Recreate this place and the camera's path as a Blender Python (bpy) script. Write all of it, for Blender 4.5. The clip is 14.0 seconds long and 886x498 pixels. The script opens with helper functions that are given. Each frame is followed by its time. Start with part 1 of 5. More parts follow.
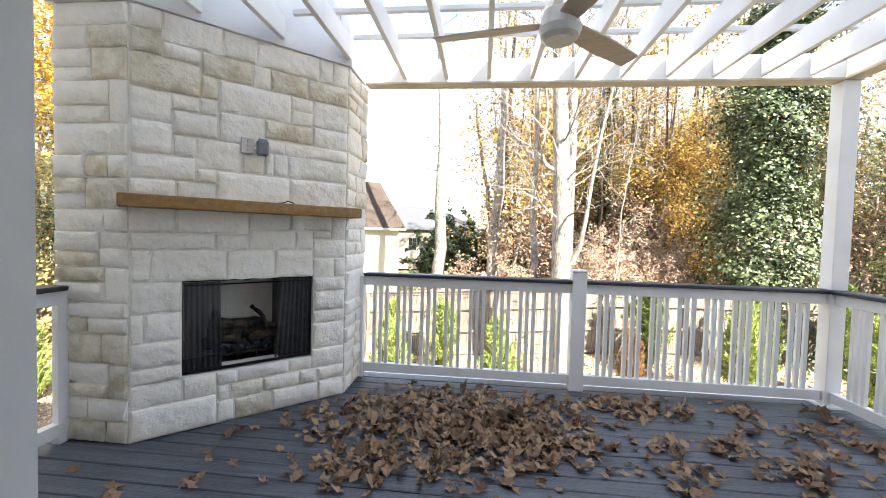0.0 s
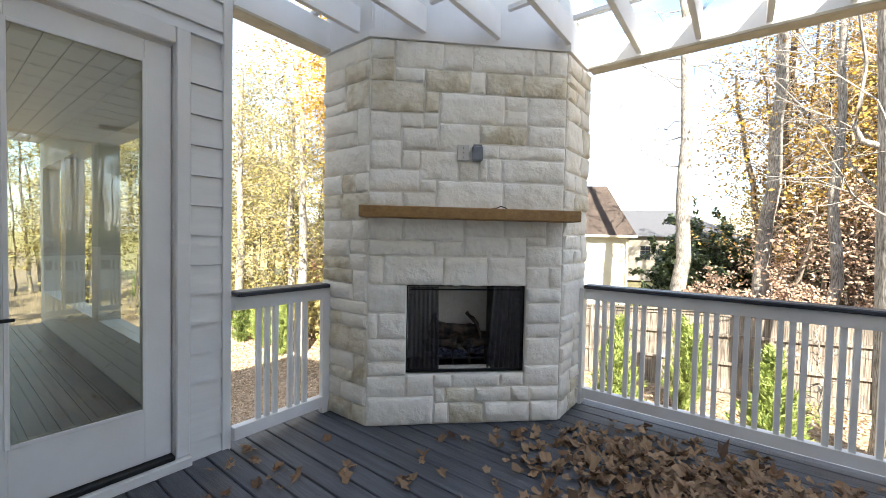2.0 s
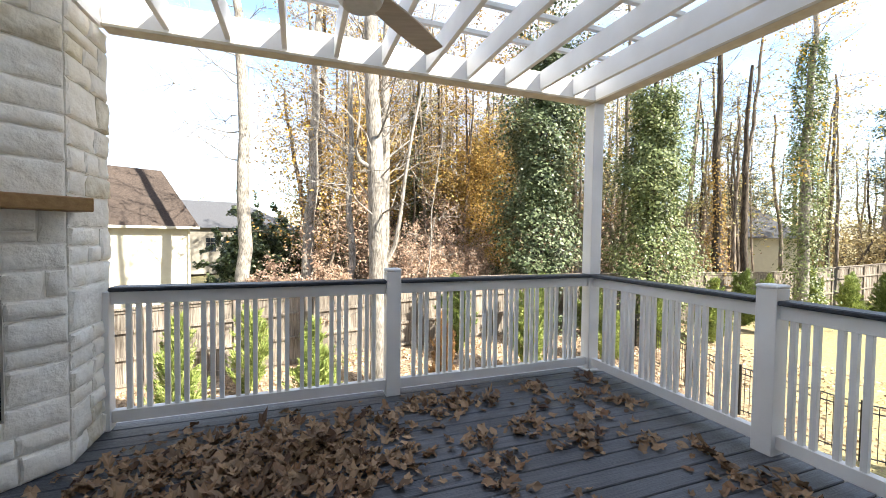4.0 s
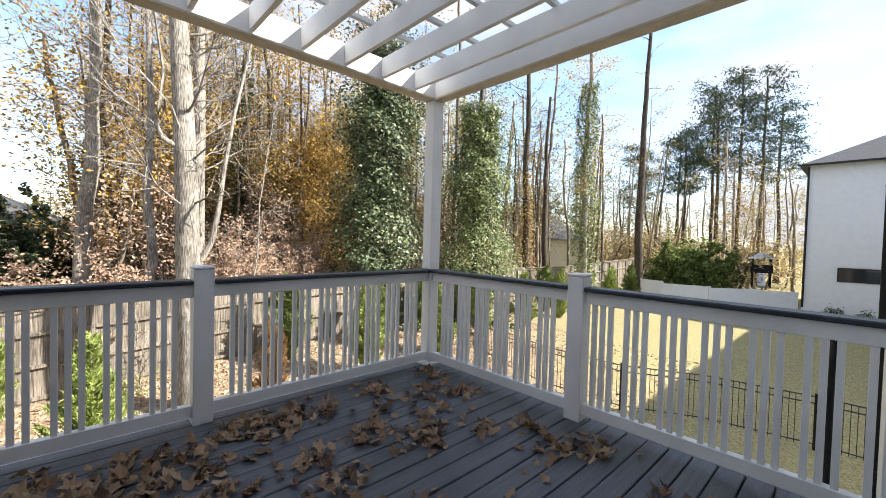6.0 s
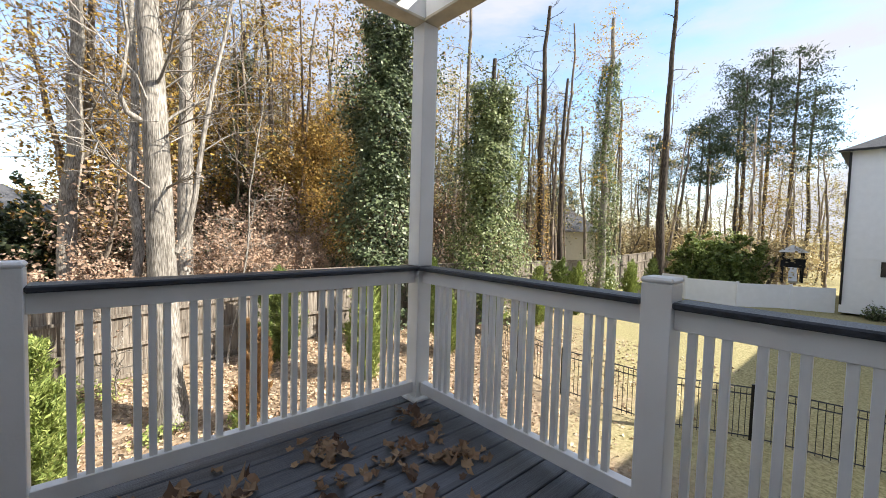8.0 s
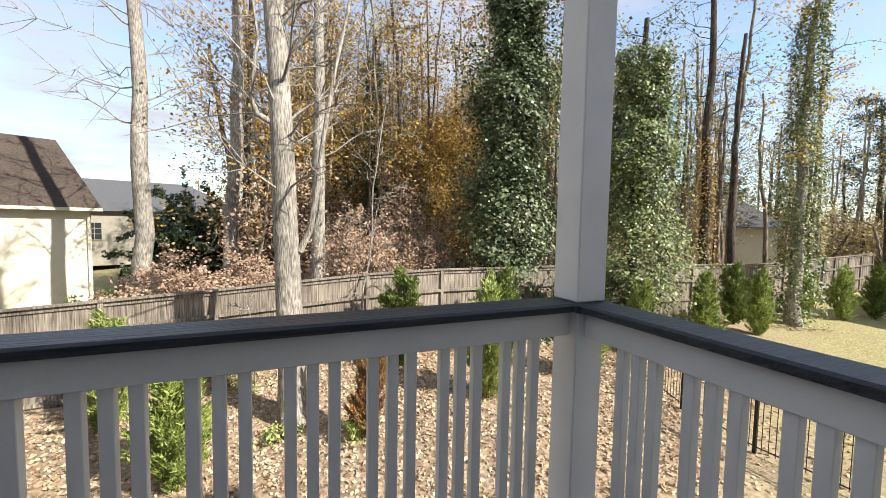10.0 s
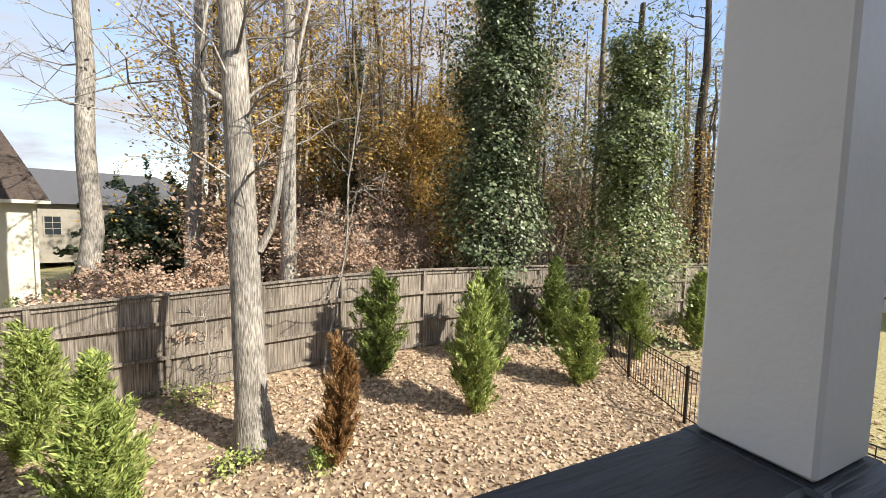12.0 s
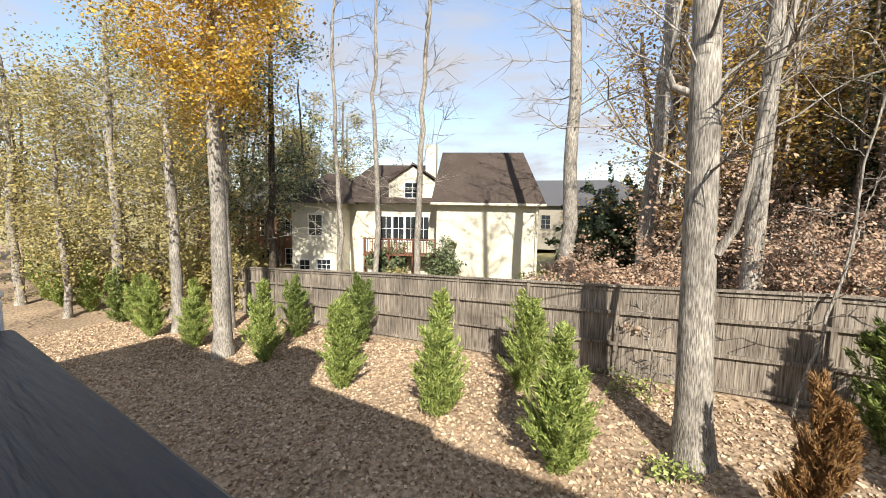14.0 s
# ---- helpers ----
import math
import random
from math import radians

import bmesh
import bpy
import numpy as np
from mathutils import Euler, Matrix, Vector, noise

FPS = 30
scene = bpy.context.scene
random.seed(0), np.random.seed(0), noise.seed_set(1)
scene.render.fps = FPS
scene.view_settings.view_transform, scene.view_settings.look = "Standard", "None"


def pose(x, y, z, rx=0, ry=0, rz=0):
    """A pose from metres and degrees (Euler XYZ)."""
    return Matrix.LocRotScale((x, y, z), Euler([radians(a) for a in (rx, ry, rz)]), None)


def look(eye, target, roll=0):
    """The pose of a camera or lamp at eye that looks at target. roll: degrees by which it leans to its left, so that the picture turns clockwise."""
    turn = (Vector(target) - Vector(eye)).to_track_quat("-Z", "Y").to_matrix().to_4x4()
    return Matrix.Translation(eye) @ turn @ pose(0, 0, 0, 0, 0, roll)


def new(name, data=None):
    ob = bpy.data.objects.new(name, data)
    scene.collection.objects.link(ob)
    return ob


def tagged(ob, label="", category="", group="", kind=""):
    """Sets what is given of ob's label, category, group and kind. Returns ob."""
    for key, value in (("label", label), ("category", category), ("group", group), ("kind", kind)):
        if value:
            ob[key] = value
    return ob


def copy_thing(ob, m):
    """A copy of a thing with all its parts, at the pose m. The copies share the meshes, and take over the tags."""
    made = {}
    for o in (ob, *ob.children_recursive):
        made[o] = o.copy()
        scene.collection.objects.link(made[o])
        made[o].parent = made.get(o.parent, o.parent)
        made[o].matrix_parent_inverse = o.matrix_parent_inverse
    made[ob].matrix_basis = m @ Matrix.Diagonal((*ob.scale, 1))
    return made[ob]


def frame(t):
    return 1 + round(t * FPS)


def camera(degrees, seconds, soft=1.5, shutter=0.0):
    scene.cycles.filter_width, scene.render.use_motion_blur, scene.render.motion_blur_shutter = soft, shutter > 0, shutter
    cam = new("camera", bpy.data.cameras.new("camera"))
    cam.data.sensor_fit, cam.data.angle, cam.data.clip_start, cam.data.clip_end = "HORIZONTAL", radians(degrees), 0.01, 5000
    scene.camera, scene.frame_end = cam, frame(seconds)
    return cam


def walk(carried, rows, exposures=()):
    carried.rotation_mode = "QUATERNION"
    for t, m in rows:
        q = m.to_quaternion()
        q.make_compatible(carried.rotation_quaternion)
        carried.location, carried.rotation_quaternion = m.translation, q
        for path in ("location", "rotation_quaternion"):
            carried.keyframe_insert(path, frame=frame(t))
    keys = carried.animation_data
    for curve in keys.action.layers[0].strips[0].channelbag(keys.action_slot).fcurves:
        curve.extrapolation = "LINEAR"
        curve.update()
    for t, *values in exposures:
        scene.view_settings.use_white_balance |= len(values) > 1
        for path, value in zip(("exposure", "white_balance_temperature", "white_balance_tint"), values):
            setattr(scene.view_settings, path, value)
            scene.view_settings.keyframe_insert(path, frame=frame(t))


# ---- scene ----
cam = camera(96.5, 14.0, 0.9)
PATH = [
    (0, (-0.039, -0.021, 1.481), (-0.24, 1.968, 1.409), 1.6),
    (0.5, (-0.071, 0.181, 1.48), (-0.603, 2.108, 1.411), 1.2),
    (1, (-0.079, 0.327, 1.475), (-1.08, 2.057, 1.412), 1.4),
    (1.5, (-0.13, 0.339, 1.473), (-1.405, 1.878, 1.41), 1.3),
    (2, (-0.116, 0.343, 1.469), (-1.327, 1.933, 1.41), 1.2),
    (2.5, (-0.068, 0.356, 1.483), (-0.894, 2.176, 1.417), 0.8),
    (3, (-0.004, 0.358, 1.483), (-0.292, 2.336, 1.418), 0.5),
    (3.5, (0.04, 0.341, 1.484), (0.292, 2.324, 1.417), 0.6),
    (4, (0.082, 0.337, 1.485), (0.765, 2.215, 1.418), 0.7),
    (4.2, (0.097, 0.332, 1.487), (0.906, 2.16, 1.421), 0.9),
    (6.3, (0.235, 0.662, 1.413), (1.635, 2.088, 1.349), 1.7),
    (6.5, (0.299, 0.737, 1.4), (1.712, 2.152, 1.33), 1.8),
    (7, (0.583, 0.929, 1.385), (1.987, 2.351, 1.308), 2.0),
    (7.5, (0.874, 1.199, 1.374), (2.259, 2.638, 1.279), 1.7),
    (7.6, (0.935, 1.245, 1.373), (2.308, 2.697, 1.28), 1.8),
    (8, (1.192, 1.431, 1.364), (2.516, 2.927, 1.27), 1.6),
    (8.5, (1.453, 1.745, 1.361), (2.662, 3.335, 1.266), 1.4),
    (9, (1.704, 2.021, 1.356), (2.749, 3.723, 1.247), 1.4),
    (9.2, (1.788, 2.168, 1.359), (2.761, 3.912, 1.239), 1.1),
    (11.3, (2.37, 3.397, 1.367), (3.079, 5.264, 1.255), 1.7),
    (11.5, (2.422, 3.482, 1.371), (3.186, 5.327, 1.25), 1.6),
    (12, (2.516, 3.664, 1.373), (3.377, 5.464, 1.233), 1.4),
    (12.5, (2.587, 3.790, 1.371), (3.353, 5.630, 1.199), 1.6),
    (13, (2.596, 3.842, 1.369), (2.837, 5.817, 1.175), 1.9),
    (13.5, (2.532, 3.850, 1.38), (2.037, 5.777, 1.172), 1.3),
    (14, (2.395, 3.808, 1.39), (1.298, 5.468, 1.193), 1.0),
]
walk(cam, [(t, look(eye, target, roll)) for t, eye, target, roll in PATH], [(0, 2.75, 6450, 9), (0.5, 2.55, 6450, 9), (2, 2.4, 6450, 9), (3.5, 2.35, 6450, 9), (4.2, 2.0, 6400, 9), (6.5, 1.62, 6350, 10), (9, 1.33, 6400, 10), (11.5, 1.2, 6450, 10), (14, 1.06, 6500, 10)])

# ---- world, sun, exposure ----
SUN = Vector((0.64, -0.77, math.tan(radians(37)))).normalized()
world = bpy.data.worlds.new("world")
scene.world = world
world.use_nodes = True
wn, wl = world.node_tree.nodes, world.node_tree.links
wn.clear()
w_out = wn.new("ShaderNodeOutputWorld")
w_bg = wn.new("ShaderNodeBackground")
w_sky = wn.new("ShaderNodeTexSky")
w_sky.sky_type, w_sky.sun_disc = "NISHITA", False
w_sky.sun_elevation, w_sky.sun_rotation = radians(37), math.atan2(0.64, -0.77)
w_sky.air_density, w_sky.dust_density, w_sky.ozone_density = 1.0, 0.3, 1.5
w_co = wn.new("ShaderNodeTexCoord")
w_map = wn.new("ShaderNodeMapping")
w_map.inputs["Scale"].default_value = (1.0, 1.6, 4.5)
w_cl = wn.new("ShaderNodeTexNoise")
w_cl.inputs["Scale"].default_value = 1.7
w_cl.inputs["Detail"].default_value = 9.0
w_cl.inputs["Roughness"].default_value = 0.58
w_ramp = wn.new("ShaderNodeValToRGB")
w_ramp.color_ramp.elements[0].position = 0.34
w_ramp.color_ramp.elements[1].position = 0.60
w_mix = wn.new("ShaderNodeMix")
w_mix.data_type = "RGBA"
w_mix.inputs[7].default_value = (2.6, 2.66, 2.9, 1)
wl.new(w_co.outputs["Generated"], w_map.inputs["Vector"])
wl.new(w_map.outputs["Vector"], w_cl.inputs["Vector"])
wl.new(w_cl.outputs["Fac"], w_ramp.inputs["Fac"])
wl.new(w_ramp.outputs["Color"], w_mix.inputs[0])
wl.new(w_sky.outputs["Color"], w_mix.inputs[6])
wl.new(w_mix.outputs[2], w_bg.inputs["Color"])
w_bg.inputs["Strength"].default_value = 0.125
wl.new(w_bg.outputs["Background"], w_out.inputs["Surface"])
sun = bpy.data.lights.new("sun", "SUN")
sun.energy, sun.angle, sun.color = 4.2, radians(0.6), (1.0, 0.94, 0.84)
sun_ob = new("sun", sun)
sun_ob.matrix_world = look(SUN * 60, (0, 0, 0))


# ---- materials ----
def material(name, base, second=None, rough=0.6, scale=6.0, detail=6.0, stretch=(1, 1, 1), bump=0.15, bump_scale=None,
             metal=0.0, low=0.35, high=0.7, random_by="", spread=0.0, spec=0.5, stain=0.0, stain_scale=0.8):
    """A surface with grain, stains and relief; random_by 'object' or 'island' varies its value piece by piece."""
    m = bpy.data.materials.new(name)
    m.use_nodes = True
    n, l = m.node_tree.nodes, m.node_tree.links
    b = n["Principled BSDF"]
    b.inputs["Roughness"].default_value, b.inputs["Metallic"].default_value = rough, metal
    b.inputs["Specular IOR Level"].default_value = spec
    co, mp, tx, rp = n.new("ShaderNodeTexCoord"), n.new("ShaderNodeMapping"), n.new("ShaderNodeTexNoise"), n.new("ShaderNodeValToRGB")
    mp.inputs["Scale"].default_value = stretch
    tx.inputs["Scale"].default_value, tx.inputs["Detail"].default_value = scale, detail
    l.new(co.outputs["Object"], mp.inputs["Vector"])
    l.new(mp.outputs["Vector"], tx.inputs["Vector"])
    second = second or tuple(c * 0.8 for c in base)
    rp.color_ramp.elements[0].position, rp.color_ramp.elements[1].position = low, high
    rp.color_ramp.elements[0].color, rp.color_ramp.elements[1].color = (*second, 1), (*base, 1)
    l.new(tx.outputs["Fac"], rp.inputs["Fac"])
    colour = rp.outputs["Color"]
    if stain:
        st, sr, sm = n.new("ShaderNodeTexNoise"), n.new("ShaderNodeMapRange"), n.new("ShaderNodeHueSaturation")
        st.inputs["Scale"].default_value, st.inputs["Detail"].default_value = stain_scale, 4
        sr.inputs[1].default_value, sr.inputs[2].default_value = 0.3, 0.7
        sr.inputs[3].default_value, sr.inputs[4].default_value = 1 - stain, 1 + stain * 0.4
        l.new(co.outputs["Object"], st.inputs["Vector"])
        l.new(st.outputs["Fac"], sr.inputs[0])
        l.new(sr.outputs[0], sm.inputs["Value"])
        l.new(colour, sm.inputs["Color"])
        colour = sm.outputs["Color"]
    if random_by:
        hs, mr = n.new("ShaderNodeHueSaturation"), n.new("ShaderNodeMapRange")
        src = n.new("ShaderNodeObjectInfo").outputs["Random"] if random_by == "object" else n.new("ShaderNodeNewGeometry").outputs["Random Per Island"]
        mr.inputs[3].default_value, mr.inputs[4].default_value = 1 - spread, 1 + spread
        l.new(src, mr.inputs[0])
        l.new(mr.outputs[0], hs.inputs["Value"])
        l.new(colour, hs.inputs["Color"])
        colour = hs.outputs["Color"]
    l.new(colour, b.inputs["Base Color"])
    if bump:
        bp, bt = n.new("ShaderNodeBump"), n.new("ShaderNodeTexNoise")
        bt.inputs["Scale"].default_value, bt.inputs["Detail"].default_value = bump_scale or scale * 3, 8
        l.new(mp.outputs["Vector"], bt.inputs["Vector"])
        l.new(bt.outputs["Fac"], bp.inputs["Height"])
        bp.inputs["Strength"].default_value, bp.inputs["Distance"].default_value = bump, 0.02
        l.new(bp.outputs["Normal"], b.inputs["Normal"])
    return m


def leaf_material(name, a, b, c, through_light=0.35, rough=0.55, spec=0.2):
    """Leaves in three tints, one tint a leaf, that let some light through."""
    m = bpy.data.materials.new(name)
    m.use_nodes = True
    n, l = m.node_tree.nodes, m.node_tree.links
    p, out = n["Principled BSDF"], n["Material Output"]
    rp = n.new("ShaderNodeValToRGB")
    rp.color_ramp.elements.new(0.5)
    for e, col in zip(rp.color_ramp.elements, (a, b, c)):
        e.color = (*col, 1)
    l.new(n.new("ShaderNodeNewGeometry").outputs["Random Per Island"], rp.inputs["Fac"])
    p.inputs["Roughness"].default_value, p.inputs["Specular IOR Level"].default_value = rough, spec
    l.new(rp.outputs["Color"], p.inputs["Base Color"])
    tr, mx = n.new("ShaderNodeBsdfTranslucent"), n.new("ShaderNodeMixShader")
    l.new(rp.outputs["Color"], tr.inputs["Color"])
    mx.inputs[0].default_value = through_light
    l.new(p.outputs[0], mx.inputs[1])
    l.new(tr.outputs[0], mx.inputs[2])
    l.new(mx.outputs[0], out.inputs["Surface"])
    return m


WHITE = material("white_paint", (0.86, 0.855, 0.84), (0.80, 0.795, 0.78), 0.45, 3, bump=0.05, bump_scale=60, stain=0.05, stain_scale=1.5)
SIDING = material("white_siding_paint", (0.84, 0.84, 0.82), (0.78, 0.78, 0.77), 0.5, 5, stretch=(1, 0.3, 4), bump=0.08, bump_scale=40, stain=0.04)
UNDER = material("primed_wood_edge", (0.62, 0.56, 0.44), (0.5, 0.44, 0.33), 0.6, 9, bump=0.1)
DECK = material("slate_grey_deck_paint", (0.125, 0.135, 0.155), (0.075, 0.082, 0.096), 0.42, 6, stretch=(0.25, 5, 5), bump=0.35, bump_scale=30, random_by="object", spread=0.16, stain=0.3, stain_scale=1.4)
CAP = material("dark_rail_paint", (0.035, 0.040, 0.052), (0.02, 0.023, 0.03), 0.42, 6, stretch=(0.3, 3, 3), bump=0.35, bump_scale=22)
STONE = material("chalk_limestone", (0.93, 0.895, 0.81), (0.85, 0.80, 0.69), 0.9, 5, bump=1.0, bump_scale=15, random_by="object", spread=0.06, low=0.25, high=0.55, spec=0.1)
STONE_TAN = material("tan_limestone", (0.84, 0.79, 0.66), (0.62, 0.545, 0.39), 0.9, 9, bump=1.0, bump_scale=22, random_by="object", spread=0.08, low=0.32, high=0.6, spec=0.1)
MORTAR = material("pale_mortar", (0.93, 0.90, 0.82), (0.87, 0.83, 0.74), 0.9, 20, bump=0.4, bump_scale=60)
MANTEL = material("stained_oak_mantel", (0.37, 0.215, 0.075), (0.26, 0.14, 0.045), 0.5, 4, stretch=(0.6, 8, 8), bump=0.15)
FIREBRICK = material("sooty_firebrick", (0.19, 0.175, 0.15), (0.11, 0.10, 0.085), 0.9, 6, bump=0.4)
# firebox metal; also blackens the slab below the deck boards in place of shade
DULL_BLACK = material("black_firebox_metal", (0.015, 0.015, 0.016), (0.008, 0.008, 0.008), 0.5, 8, metal=0.6)
LOG = material("charred_ceramic_log", (0.11, 0.08, 0.06), (0.02, 0.018, 0.017), 0.9, 14, bump=1.0, low=0.4, high=0.6)
EMBER = material("blue_grey_lava_rock", (0.10, 0.11, 0.19), (0.02, 0.02, 0.04), 0.6, 30, bump=1.0)
BLACK = material("black_metal", (0.012, 0.012, 0.013), (0.02, 0.02, 0.02), 0.38, 20, metal=0.5, bump=0.05)
GREYBOX = material("grey_plastic_cover", (0.22, 0.24, 0.27), (0.17, 0.185, 0.21), 0.5, 30, bump=0.05)
PLATE = material("pale_wall_plate", (0.62, 0.60, 0.55), (0.55, 0.53, 0.48), 0.45, 30, bump=0.02)
FANMETAL = material("white_fan_housing", (0.72, 0.72, 0.72), (0.66, 0.66, 0.66), 0.35, 10, bump=0.02)
BLADE = material("greyed_fan_blade", (0.50, 0.42, 0.33), (0.42, 0.35, 0.27), 0.55, 5, stretch=(1, 8, 1), bump=0.08)
BARK = material("pale_grey_bark", (0.46, 0.42, 0.36), (0.16, 0.14, 0.115), 0.95, 9, stretch=(5, 5, 0.65), bump=1.0, bump_scale=11, stain=0.4, stain_scale=2.2, spec=0.1, low=0.36, high=0.62)
BARK_DARK = material("dark_ridged_bark", (0.15, 0.12, 0.092), (0.04, 0.033, 0.027), 0.95, 4, stretch=(5, 5, 0.8), bump=1.0, bump_scale=9, stain=0.3, spec=0.1)
BARK_WOODS = material("woodland_bark", (0.34, 0.28, 0.215), (0.085, 0.068, 0.053), 0.95, 3, stretch=(4, 4, 0.6), bump=0.6, random_by="island", spread=0.55, spec=0.1)
FENCEWOOD = material("weathered_fence_wood", (0.40, 0.35, 0.285), (0.13, 0.105, 0.082), 0.9, 3, stretch=(11, 11, 0.5), bump=0.6, random_by="island", spread=0.35, stain=0.45, spec=0.1)
LITTER = material("leaf_covered_earth", (0.45, 0.34, 0.23), (0.20, 0.14, 0.09), 0.95, 9, detail=10, bump=0.8, bump_scale=24, low=0.35, high=0.62, stain=0.25, stain_scale=0.35, spec=0.15)
STUCCO = material("cream_stucco", (0.66, 0.62, 0.50), (0.60, 0.56, 0.45), 0.9, 3, bump=0.3, bump_scale=30)
BRICK = material("red_brown_brickwork", (0.36, 0.19, 0.12), (0.26, 0.13, 0.08), 0.9, 12, bump=0.3)
SHINGLE = material("brown_roof_shingles", (0.11, 0.085, 0.07), (0.055, 0.043, 0.036), 0.9, 4, stretch=(3, 3, 12), bump=0.5, bump_scale=14, stain=0.2, spec=0.15)
SHINGLE_GREY = material("charcoal_roof_shingles", (0.12, 0.12, 0.125), (0.065, 0.065, 0.07), 0.9, 4, stretch=(3, 3, 12), bump=0.5, bump_scale=14)
GREYHOUSE = material("taupe_house_wall", (0.34, 0.31, 0.25), (0.29, 0.26, 0.21), 0.9, 3, bump=0.1)
VINYL = material("white_vinyl", (0.80, 0.81, 0.83), (0.76, 0.77, 0.79), 0.4, 3, bump=0.02)
REDWOOD = material("red_brown_lattice_wood", (0.24, 0.10, 0.06), (0.15, 0.06, 0.035), 0.8, 8, bump=0.2)
GOLD = leaf_material("golden_leaves", (0.58, 0.33, 0.045), (0.66, 0.47, 0.08), (0.28, 0.14, 0.04))
YELLOW = leaf_material("yellow_green_leaves", (0.36, 0.30, 0.11), (0.48, 0.40, 0.17), (0.15, 0.145, 0.06))
ORANGE = leaf_material("orange_brown_leaves", (0.36, 0.20, 0.055), (0.46, 0.32, 0.085), (0.15, 0.085, 0.04), 0.3)
RUSSET = leaf_material("russet_shrub_leaves", (0.37, 0.235, 0.15), (0.52, 0.38, 0.27), (0.18, 0.105, 0.07), 0.2)
# the palest tint of both ivies stands in for glints on the leaves
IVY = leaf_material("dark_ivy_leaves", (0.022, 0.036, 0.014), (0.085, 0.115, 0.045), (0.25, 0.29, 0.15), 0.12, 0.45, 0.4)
# brighter copy of the ivy above, with sunlight put into its colour
IVY_SUNLIT = leaf_material("sun_tinted_ivy_leaves", (0.04, 0.06, 0.02), (0.16, 0.20, 0.065), (0.34, 0.37, 0.16), 0.18, 0.45, 0.4)
PINE = leaf_material("pine_needles", (0.028, 0.048, 0.024), (0.055, 0.082, 0.04), (0.085, 0.11, 0.055), 0.1)
CYPRESS = leaf_material("bright_cypress_sprays", (0.10, 0.145, 0.035), (0.29, 0.35, 0.09), (0.46, 0.50, 0.17), 0.22)
CYPRESS_DARK = leaf_material("dark_cypress_sprays", (0.06, 0.09, 0.025), (0.18, 0.23, 0.06), (0.30, 0.35, 0.11), 0.18)
DEAD = leaf_material("dead_brown_sprays", (0.26, 0.14, 0.06), (0.34, 0.20, 0.08), (0.16, 0.09, 0.04), 0.2)
DRYLEAF = leaf_material("dry_fallen_leaves", (0.22, 0.125, 0.07), (0.42, 0.29, 0.175), (0.075, 0.04, 0.026), 0.12, 0.5)
STRAW = leaf_material("straw_coloured_leaves", (0.46, 0.36, 0.17), (0.56, 0.45, 0.24), (0.30, 0.22, 0.10), 0.2)
YARDLEAF = leaf_material("yard_fallen_leaves", (0.48, 0.345, 0.215), (0.68, 0.53, 0.37), (0.20, 0.125, 0.075), 0.1, 0.7)


def glass_material(name, tint=(0.85, 0.9, 0.88), ior=1.5):
    m = bpy.data.materials.new(name)
    m.use_nodes = True
    b = m.node_tree.nodes["Principled BSDF"]
    b.inputs["Base Color"].default_value = (*tint, 1)
    b.inputs["Transmission Weight"].default_value, b.inputs["Roughness"].default_value, b.inputs["IOR"].default_value = 1.0, 0.0, ior
    return m


GLASS = glass_material("coated_door_glass", (0.50, 0.55, 0.48), 1.95)
DARKGLASS = material("dark_window_glass", (0.02, 0.025, 0.03), (0.03, 0.035, 0.04), 0.05, 1, bump=0.0)


def screen_material():
    """Black woven wire with open holes."""
    m = material("black_wire_mesh", (0.10, 0.10, 0.105), (0.06, 0.06, 0.062), 0.45, 30, metal=0.7, bump=0.1)
    n, l = m.node_tree.nodes, m.node_tree.links
    b, out = n["Principled BSDF"], n["Material Output"]
    tr, mx = n.new("ShaderNodeBsdfTransparent"), n.new("ShaderNodeMixShader")
    wv = n.new("ShaderNodeTexVoronoi")
    wv.inputs["Scale"].default_value = 220
    gt = n.new("ShaderNodeMath")
    gt.operation, gt.inputs[1].default_value = "GREATER_THAN", 0.42
    l.new(n.new("ShaderNodeTexCoord").outputs["Object"], wv.inputs["Vector"])
    l.new(wv.outputs["Distance"], gt.inputs[0])
    ad = n.new("ShaderNodeMath")
    ad.operation, ad.inputs[1].default_value = "MAXIMUM", 0.5
    l.new(gt.outputs[0], ad.inputs[0])
    l.new(ad.outputs[0], mx.inputs[0])
    l.new(tr.outputs[0], mx.inputs[1])
    l.new(b.outputs[0], mx.inputs[2])
    l.new(mx.outputs[0], out.inputs["Surface"])
    return m


SCREEN = screen_material()


